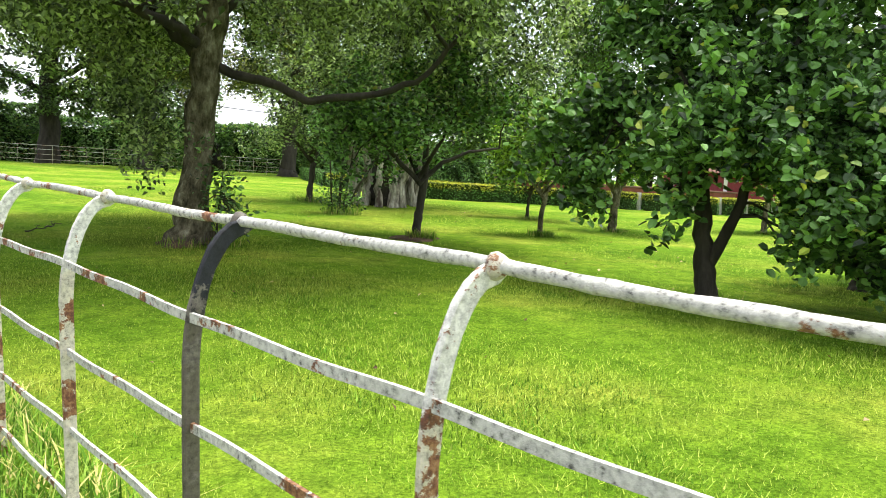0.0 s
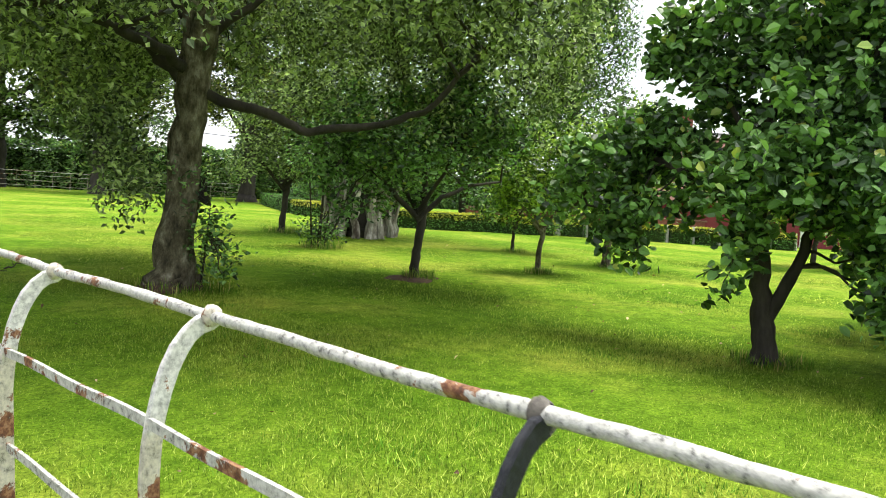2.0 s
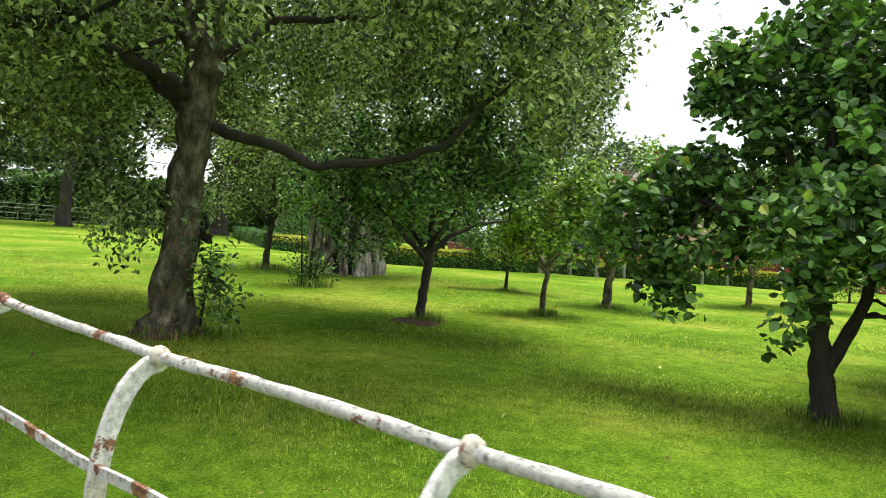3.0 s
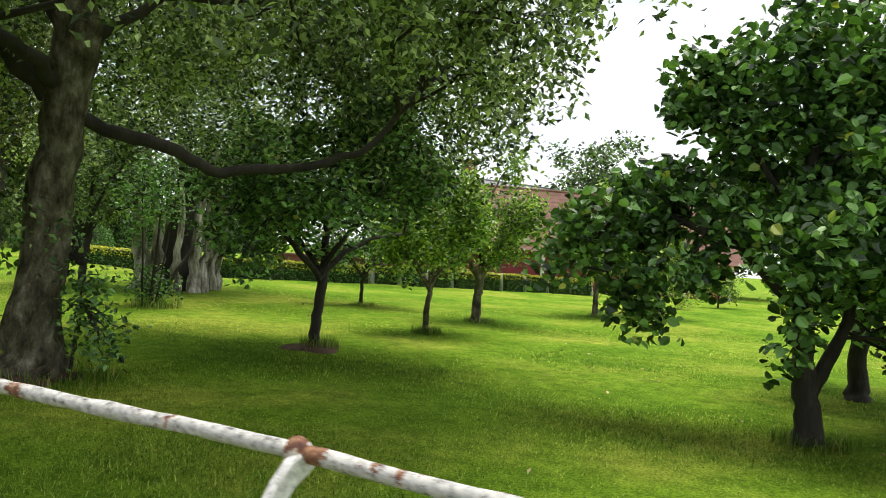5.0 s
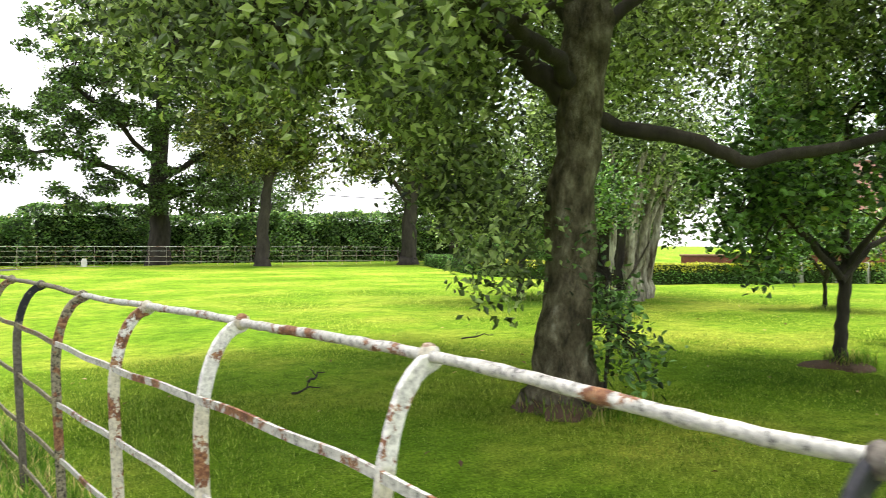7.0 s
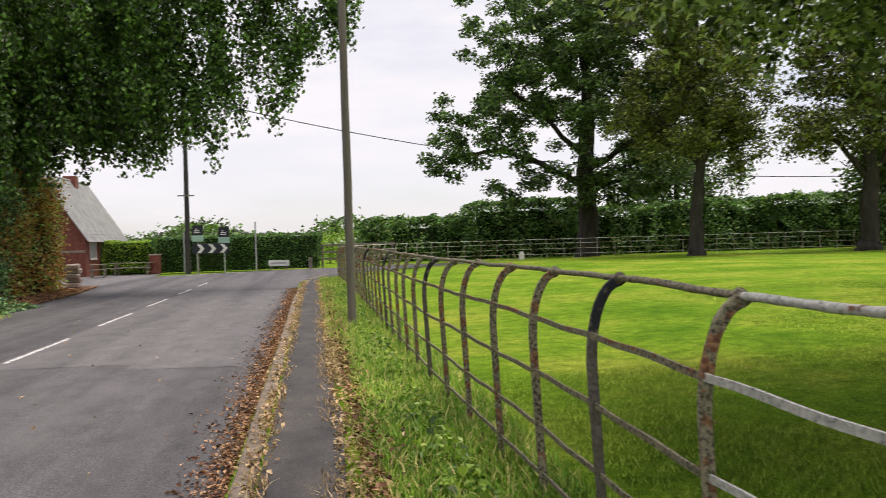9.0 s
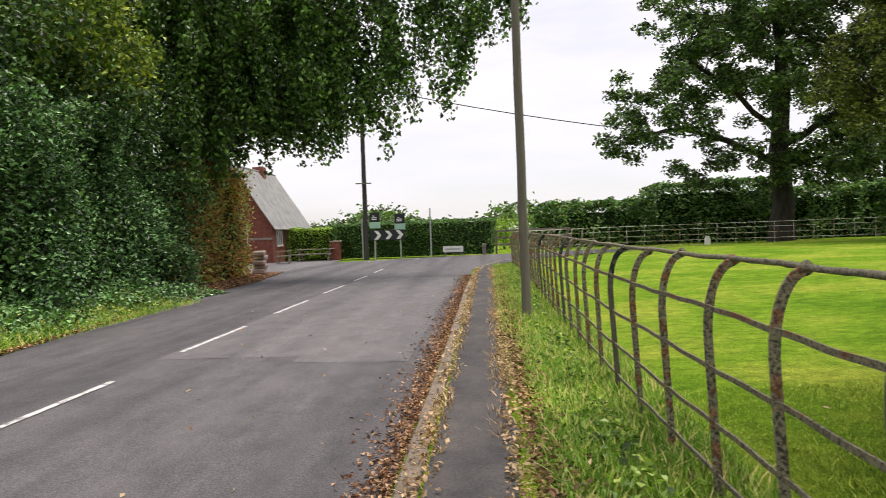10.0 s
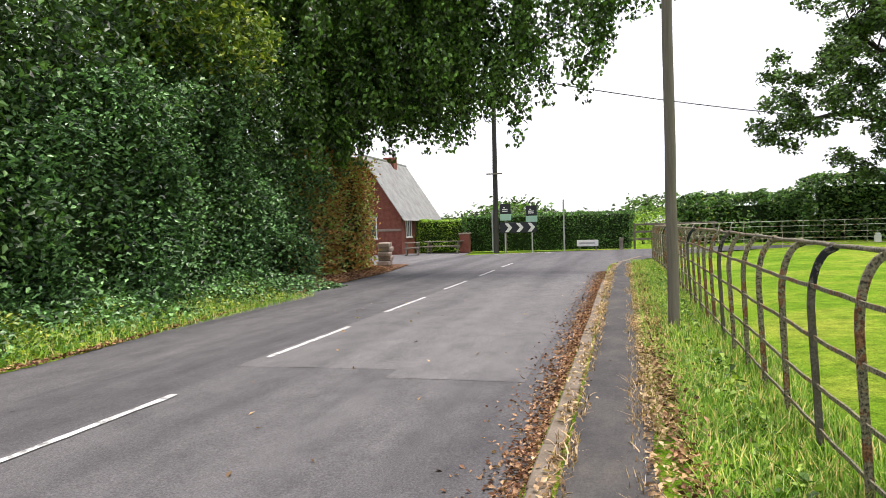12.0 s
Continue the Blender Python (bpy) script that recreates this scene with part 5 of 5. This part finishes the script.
HEDGE_TXT = "low clipped garden hedge with golden new growth on top"
hedge_run((29.0, 45.5), (22.0, 32.5), 0.75, 0.8, 9000, 101, "low dark clipped garden hedge")
hedge_run((22.0, 32.2), (20.6, 24.2), 0.7, 0.8, 7000, 102, HEDGE_TXT, top=M_LEAF_GOLD)
hedge_run((20.6, 23.8), (26.6, 20.6), 0.72, 0.8, 8000, 103, HEDGE_TXT, top=M_LEAF_GOLD)
for k in range(9):
    f0 = k / 9
    a = (27.0 + 8.6 * f0, 20.4 - 6.6 * f0)
    b = (27.0 + 8.6 * (f0 + 0.085), 20.4 - 6.6 * (f0 + 0.085))
    hedge_run(a, b, 0.75, 0.75, 1500, 110 + k, HEDGE_TXT, top=M_LEAF_GOLD)
for k in range(10):
    f0 = (k - 0.12) / 9
    x, y = 27.0 + 8.6 * f0, 20.4 - 6.6 * f0
    gp = thing("concrete_post", "stubby pale concrete post between clipped hedge blocks", "post", "pale posts", at=(x, y, gz_at(x, y) - 0.05))
    bm = bmesh.new()
    vs = box(bm, -0.11, 0.11, -0.11, 0.11, 0, 0.8)
    for v_ in vs:
        if v_.co.z > 0.5:
            v_.co.x *= 0.6
            v_.co.y *= 0.6
    part("shaft", bm, M_CONCRETE, gp)

barn = gable_house("red_barn", "long dark red boarded barn with a hipped tile roof", -3.0, 3.0, -8.0, 8.0, 2.15, 5.2, M_BARN, M_TILE, 0.4, at_=(42.5, 17.0, 0.15), turn=35, courses=16)
for k in range(7):
    bm = bmesh.new()
    box(bm, -3.09, -3.002, -7.9 + k * 2.6, -7.72 + k * 2.6, -0.1, 2.15, 0.01)
    part("pilaster", bm, M_WHITE, barn, "white timber post")
house2 = gable_house("garden_house", "house with a grey slate roof behind the orchard", -4.0, 4.0, -5, 5, 3.4, 6.8, M_BRICK, M_SLATE, 0.4, at_=(52.5, 26.0, 0.1), turn=60)
bm = bmesh.new()
box(bm, -0.4, 0.4, 2.4, 3.2, 6.2, 8.2, 0.02)
part("chimney", bm, M_BRICK, house2)
brick_wall = thing("garden_wall", "long low red brick garden wall", "wall")
bm = bmesh.new()
box(bm, 0, 16.0, -0.12, 0.12, -0.2, 0.95, 0.01, pose(25.5, 24.5, 0.15, 0, 0, -24))
part("wall", bm, M_BRICK, brick_wall)
bm = bmesh.new()
box(bm, -0.05, 16.05, -0.18, 0.18, 0.952, 1.04, 0.02, pose(25.5, 24.5, 0.15, 0, 0, -24))
part("coping", bm, M_TILE, brick_wall)
tree("topiary_dome", "rounded clipped evergreen dome on the lawn", at(24.5, 34.5), [(0, 0, -0.1), (0, 0, 0.4), (0, 0, 1.0)], [0.12, 0.1, 0.05], [(0, 0, 0.85, 1.2, 1.2, 0.95)], M_LEAF_HEDGE, M_BARK_DARK, 7000, 0.09, 120, 800, 0.08, 1, 0.0, shell=0.08, floor=0.05, category="topiary")
for k, (x, y, h, r) in enumerate([(46, 30, 9, 4.5), (40, 38, 10, 5), (52, 10, 8, 4), (36, 52, 11, 5), (58, 20, 11, 5), (62, 2, 10, 5), (50, -6, 9, 5), (46, 60, 12, 6), (30, 74, 12, 6)]):
    tree("background_tree", "broad leafy tree beyond the garden", at(x, y), [(0, 0, -0.2), (0, 0, h * 0.3), (0.2, 0, h * 0.6), (0, 0, h * 0.9)], [0.4, 0.3, 0.2, 0.06],
         [(0, 0, h * 0.6, r, r, h * 0.4), (-r * 0.5, 0, h * 0.42, r * 0.6, r * 0.6, h * 0.25), (r * 0.5, 0, h * 0.42, r * 0.6, r * 0.6, h * 0.25)], M_LEAF_OAK, M_BARK_DARK, 9000, 0.40, 130 + k, 240, 0.5, 0.9, 0.2, (), 0.3, False, 30, "background trees")
# far trees past the bend
frng = np.random.default_rng(150)
far_c = np.c_[frng.uniform(-90, 160, 420), frng.uniform(150, 190, 420), np.zeros(420)]
far_c[:, 2] = frng.uniform(0.5, 1, 420) * (4.0 + 1.8 * np.sin(far_c[:, 0] * 0.21) + 1.2 * np.sin(far_c[:, 0] * 0.5))
lc = np.repeat(far_c, 70, 0) + frng.normal(size=(420 * 70, 3)) * np.array([1.8, 1.8, 0.55])
lc[:, 2] = np.maximum(lc[:, 2], 0.1)
v, f = leaf_arrays(lc, frng.uniform(0.7, 1.2, len(lc)), frng)
tagged(new("far_woods", mesh_arrays("far_woods", v, f, M_LEAF_OAK)), "distant dark green woods on the skyline", "woods", kind="stuff")

foliage_box("browned_hedge", "browned ivy-covered end of the tall hedge", (-13.2, 35.2, -0.1), (-11.2, 41.2, 4.1), M_LEAF_BROWN, 26000, 0.14, 159, lump=0.24)
# ivy-grown hedge bank across the road
for k in range(7):
    foliage_box("ivy_hedge", "tall hedge overgrown with dark glossy ivy", (-13.0, 6 + 4.2 * k, -0.1), (-11.35 + 0.15 * math.sin(k * 2), 10.3 + 4.2 * k, 4.1 + 0.9 * math.sin(k * 1.7)), M_LEAF_IVY, 17000, 0.125, 160 + k, lump=0.38, group="ivy hedge")


# ---------------------------------------------------------------- grass, fallen leaves
def blades(name, label, pts, height, width, mat, seed, lean=0.4, category="grass", simple=False):
    rng_ = np.random.default_rng(seed)
    n = len(pts)
    a = rng_.uniform(0, 2 * np.pi, n)
    side = np.stack([np.cos(a), np.sin(a), np.zeros(n)], -1)
    out = np.stack([-np.sin(a), np.cos(a), np.zeros(n)], -1) * rng_.normal(0, lean, n)[:, None]
    h = height * rng_.uniform(0.5, 1.3, n)[:, None]
    up = np.array([[0, 0, 1.0]])
    w = side * width * rng_.uniform(0.6, 1.3, n)[:, None]
    mid = pts + up * h * 0.55 + out * h * 0.35
    tip = pts + up * h * 0.95 + out * h * 1.0
    if simple:
        v = np.stack([pts - w, pts + w, tip], 1).reshape(-1, 3)
        return tagged(new(name, mesh_arrays(name, v, np.arange(n * 3).reshape(-1, 3), mat)), label, category, kind="stuff")
    v = np.stack([pts - w, pts + w, mid + w * 0.75, mid - w * 0.75, tip], 1).reshape(-1, 3)
    o = np.arange(n)[:, None] * 5
    f = np.concatenate([o + np.array([[0, 1, 2]]), o + np.array([[0, 2, 3]]), o + np.array([[3, 2, 4]])])
    return tagged(new(name, mesh_arrays(name, v, f, mat)), label, category, kind="stuff")


def scatter(x0, x1, y0, y1, n, seed, edge=0.0, dz=-0.01):
    rng_ = np.random.default_rng(seed)
    p = np.c_[rng_.uniform(x0, x1, n), rng_.uniform(y0, y1, n)]
    if edge:
        keep = wave(np.c_[p, np.zeros(n)], seed, 4.0) > rng_.uniform(-1, 1, n) * edge - 0.2
        p = p[keep]
    return np.c_[p, field_height(p[:, 0], p[:, 1]) + dz]


near = scatter(0.1, 8.0, -2.5, 16.0, 320000, 201)
near = near[np.random.default_rng(1).uniform(0, 1, len(near)) < np.clip(1.15 - near[:, 0] / 9, 0.2, 1)]
blades("lawn_grass", "short mown lawn grass", near, 0.042, 0.0034, M_BLADE, 202, 0.9, simple=True)
blades("lawn_grass", "short mown lawn grass", scatter(5, 20, -2, 26, 160000, 203), 0.035, 0.006, M_BLADE, 204, 0.8, simple=True)
tufty = scatter(0.4, 11.0, -2.0, 13.0, 150000, 230)
tufty = tufty[wave(tufty, 231, 3.1) + 0.7 * wave(tufty, 232, 9.0) > 0.95]
blades("lawn_tufts", "thicker darker tufts in the mown lawn", tufty, 0.042, 0.004, M_TUFT, 233, 0.9, simple=True)
blades("verge_grass", "long uncut green grass along the fence", scatter(-1.0, 0.18, -4, 20, 46000, 205), 0.14, 0.0055, M_TALL, 206, 0.9)
blades("verge_grass", "long uncut green grass along the fence", scatter(-1.15, 0.15, 20, 42, 22000, 207), 0.17, 0.008, M_TALL, 208, 0.7, simple=True)
blades("verge_grass", "long rough grass on the bank across the road", scatter(-11.5, -8.95, 6, 29.5, 24000, 209), 0.2, 0.009, M_TALL, 210, 0.9, simple=True)
blades("dry_grass", "straw-coloured dry grass along the footpath edge", scatter(-1.36, -0.82, 4, 40, 26000, 211, 0.6), 0.09, 0.006, M_STRAW, 212, 1.0)
blades("dry_grass", "straw-coloured dry grass on the kerb", scatter(-1.84, -1.68, 4, 40, 4500, 213, 0.9, 0.03), 0.05, 0.006, M_STRAW, 214, 1.4)


def litter(name, label, centres, size, mat, seed):
    rng_ = np.random.default_rng(seed)
    v, f = leaf_arrays(centres, size * rng_.uniform(0.6, 1.4, len(centres)), rng_, 0.0, 0.6, 1.6)
    return tagged(new(name, mesh_arrays(name, v, f, mat)), label, "leaf litter", kind="stuff")


lr = np.random.default_rng(220)
n = 15000
lx = -1.95 - np.abs(lr.normal(0, 0.15, n)) * (1 + 0.4 * np.sin(np.arange(n)))
ly = lr.uniform(3, 38, n)
litter("fallen_leaves", "brown fallen leaves drifted along the kerb", np.c_[lx, ly, np.full(n, -0.128)], 0.044, M_DEAD, 221)
n = 7000
lx, ly = -1.2 + np.abs(lr.normal(0, 0.17, n)) - 0.06, lr.uniform(2, 40, n)
litter("fallen_leaves", "brown fallen leaves along the footpath edge", np.c_[lx, ly, np.full(n, 0.02) + lr.uniform(0, 0.03, n)], 0.042, M_STRAW, 222)
n = 13000
ly = lr.uniform(28, 45.5, n)
lx = np.interp(ly, [27, 32, 39, 44, 46], [-9.5, -9.95, -10.15, -10.75, -11.0]) - 0.1 - np.abs(lr.normal(0, 0.75, n))
litter("fallen_leaves", "reddish fallen leaves on the bank under the hedge", np.c_[lx, ly, field_height(lx, ly) + 0.035], 0.11, M_DEAD, 223)
n = 160
lx, ly = lr.uniform(1, 16, n), lr.uniform(-1, 16, n)
litter("fallen_leaves", "scattered yellowed leaves on the lawn", np.c_[lx, ly, field_height(lx, ly) + 0.05], 0.05, M_STRAW, 224)
n = 60
lx, ly = lr.uniform(-7, -1.3, n), lr.uniform(9, 30, n)
litter("fallen_leaves", "stray leaves on the asphalt", np.c_[lx, ly, np.array([road_z(q) for q in lx]) + np.where(lx > -1.9, 0.16, 0.012)], 0.06, M_STRAW, 225)


def soil_patch(x, y, r, seed):
    rng_ = np.random.default_rng(seed)
    t = thing("soil_patch", "bare brown soil round the tree's foot", "soil", "soil patches", kind="structure")
    a = np.linspace(0, 2 * np.pi, 24, endpoint=False)
    rr = r * (1 + 0.25 * np.sin(a * 3 + seed) + 0.12 * rng_.normal(size=24))
    rings = [np.c_[x + rr * k * np.cos(a), y + rr * 0.8 * k * np.sin(a)] for k in (0.15, 0.5, 0.8, 1.0)]
    hts = (0.07, 0.055, 0.03, -0.03)
    v = np.concatenate([np.c_[q, field_height(q[:, 0], q[:, 1]) + h + 0.01 * rng_.normal(size=24)] for q, h in zip(rings, hts)])
    o = np.arange(24)
    f = np.concatenate([np.stack([m_ * 24 + o, (m_ + 1) * 24 + o, (m_ + 1) * 24 + (o + 1) % 24, m_ * 24 + (o + 1) % 24], -1) for m_ in range(3)])
    part("mound", mesh_arrays("mound", v, f, M_SOIL, True), None, t)


def fallen_stick(x, y, length, turn, seed):
    rng_ = np.random.default_rng(seed)
    t = thing("fallen_stick", "dark fallen stick lying on the mown lawn", "stick", "fallen sticks", at=(x, y, gz_at(x, y) + 0.02), turn=turn)
    p = curve_between((-length / 2, 0, 0.01), (length / 2, 0, 0.05), rng_, 7, 0.03, 0.03)
    v, f = tube_arrays(p, np.linspace(0.014, 0.006, 7), 6, 0.1, rng_)
    part("stem", mesh_arrays("stem", v, f, M_BARK_DARK, True), None, t)
    q = curve_between(p[3], p[3] + np.array([0.08, 0.12, 0.06]), rng_, 5, 0.05, 0.04)
    v, f = tube_arrays(q, np.linspace(0.008, 0.003, 5), 5, 0.1, rng_)
    part("side_shoot", mesh_arrays("side_shoot", v, f, M_BARK_DARK, True), None, t)


fallen_stick(3.2, 13.2, 0.42, 35, 601)
fallen_stick(2.75, 12.6, 0.3, -10, 602)
fallen_stick(6.7, 14.6, 0.5, -20, 603)
marker = thing("trough_marker", "small white painted block beside the far fence", "marker", at=(10.93, 54.6, gz_at(10.93, 54.6) - 0.03))
bm = bmesh.new()
box(bm, -0.15, 0.15, -0.1, 0.1, 0.0, 0.40, 0.03)
part("block", bm, M_WHITE, marker)
bm = bmesh.new()
box(bm, -0.11, 0.11, -0.08, 0.08, 0.402, 0.5, 0.03)
part("cap", bm, M_WHITE, marker)
soil_patch(8.4, 9.95, 0.5, 1)
soil_patch(4.25, 10.45, 0.5, 2)
for k, (x, y, r, h) in enumerate([(8.45, 9.9, 0.3, 0.35), (11.83, 9.97, 0.28, 0.25), (14.97, 10.34, 0.35, 0.2), (20.6, 9.3, 0.35, 0.2), (7.12, 3.42, 0.4, 0.2), (4.4, 10.3, 0.65, 0.25), (15.9, 13.9, 0.35, 0.2), (10.5, 15.3, 0.5, 0.4), (12.6, 19.9, 0.6, 0.4), (23.4, 8.7, 0.35, 0.2)]):
    q = np.random.default_rng(300 + k)
    n = 380
    a, rr = q.uniform(0, 2 * np.pi, n), r * q.uniform(0.15, 1, n) ** 0.7
    p = np.c_[x + rr * np.cos(a), y + rr * np.sin(a)]
    blades("grass_tuft", "long grass left round the foot of a tree", np.c_[p, field_height(p[:, 0], p[:, 1]) - 0.01], h * 0.6, 0.005, M_TALL, 310 + k, 0.5)

# leafy shoots at the big tree's foot
tree("sucker_shoots", "leafy green shoots springing from the big trunk's foot", at(4.68, 10.38), [(0, 0, -0.05), (0.05, 0, 0.5), (0.1, 0, 1.2)], [0.02, 0.015, 0.005],
     [(0.05, 0.0, 0.9, 0.38, 0.38, 0.6), (-0.1, 0.3, 1.5, 0.3, 0.3, 0.4), (0.1, -0.25, 0.5, 0.35, 0.3, 0.35)], M_LEAF_APPLE, M_BARK_DARK, 900, 0.085, 401, 45, 0.12, 1.0, 0.2, (), 0.3, True, 40, category="shrub")
tree("sapling", "thin many-stemmed sapling in the orchard", at(10.5, 15.4), [(0, 0, -0.05), (0.05, 0, 1.0), (0.1, 0, 2.4)], [0.04, 0.03, 0.01],
     [(0, 0, 2.2, 0.8, 0.8, 0.9), (0.2, 0.2, 0.5, 0.5, 0.5, 0.4)], M_LEAF_APPLE, M_BARK_DARK, 2500, 0.09, 403, 90, 0.14, 1.0, 0.2,
     [([(0.1, 0, 0), (0.3, 0, 1.2), (0.45, 0, 2.4)], 0.025), ([(-0.1, 0.1, 0), (-0.3, 0, 1.2), (-0.4, 0, 2.2)], 0.025), ([(0.15, 0.1, 0), (0.6, -0.2, 1.0), (0.9, -0.3, 1.5)], 0.04)], 0.3, True, 30)


# low ivy creeping out of the hedge over the bank, and broad weeds in the verge
def creeping(name, label, x_in, x_out, y0, y1, n, size, mat, seed, top):
    r = np.random.default_rng(seed)
    u = r.uniform(0, 1, n) ** 1.6
    x, y = x_in + (x_out - x_in) * u, r.uniform(y0, y1, n)
    lump = 0.6 + 0.4 * wave(np.c_[x, y, np.zeros(n)], seed, 2.0)
    z = field_height(x, y) + top * (1 - u) * np.clip(lump, 0.15, 1) * r.uniform(0.1, 1, n) + 0.03
    v, f = leaf_arrays(np.c_[x, y, z], size * r.uniform(0.6, 1.3, n), r, 0.2, 0.75, 1.0)
    return tagged(new(name, mesh_arrays(name, v, f, mat)), label, "ground cover", kind="stuff")


creeping("creeping_ivy", "ivy and nettles spilling from the hedge foot", -11.6, -9.2, 6, 33, 24000, 0.11, M_LEAF_IVY, 501, 0.75)
creeping("bank_weeds", "pale weeds among the bank's long grass", -11.0, -8.95, 6, 30, 15000, 0.085, M_LEAF_YELLOW, 502, 0.4)
creeping("verge_weeds", "broad-leaved weeds in the verge", -0.4, -1.05, 3, 36, 5000, 0.075, M_LEAF_APPLE_LIGHT, 503, 0.14)
blades("dry_grass", "straw stems among the long verge grass", scatter(-1.15, 0.1, 3, 40, 4000, 504), 0.13, 0.004, M_STRAW, 505, 0.9)
n = 4000
lx, ly = -9.0 - np.abs(lr.normal(0, 0.12, n)), lr.uniform(8, 44, n)
lx = np.interp(ly, [8, 20, 27, 32, 39, 44], [-8.85, -8.85, -9.5, -9.95, -10.15, -10.75]) - np.abs(lr.normal(0, 0.14, n)) + 0.1
litter("fallen_leaves", "brown leaves swept along the far road edge", np.c_[lx, ly, np.full(n, -0.12)], 0.07, M_DEAD, 506)
n = 3600
lx, ly = -1.80 + lr.normal(0, 0.06, n), lr.uniform(4, 40, n)
keep = wave(np.c_[lx * 0, ly, ly * 0], 507, 5.0) > lr.uniform(-1.2, 0.8, n)
litter("fallen_leaves", "tan dead leaves caught on the kerb stones", np.c_[lx, ly, np.full(n, 0.022) + lr.uniform(0, 0.015, n)][keep], 0.045, M_STRAW, 508)
n = 4500
lx, ly = -1.1 + np.abs(lr.normal(0, 0.13, n)), lr.uniform(2, 40, n)
litter("fallen_leaves", "dark dead leaves at the verge's edge", np.c_[lx, ly, np.full(n, 0.03) + lr.uniform(0, 0.04, n)], 0.05, M_DEAD, 509)
tree("weeping_tree", "tall tree with trailing leafy shoots behind the garden hedge", at(29.2, 21.8), [(0, 0, -0.2), (0, 0, 3), (0.2, 0, 7), (0, 0, 12.5)], [0.35, 0.28, 0.2, 0.05],
     [(0, 0, 9.5, 2.7, 2.7, 4.0), (-0.8, 0.6, 6.2, 2.0, 2.0, 2.2), (0.6, -0.4, 12, 2.0, 2.0, 1.8)], M_LEAF_LIME, M_BARK_DARK, 30000, 0.16, 510, 420, 0.22, 2.6, 0.2, (), 0.8, False, 60)
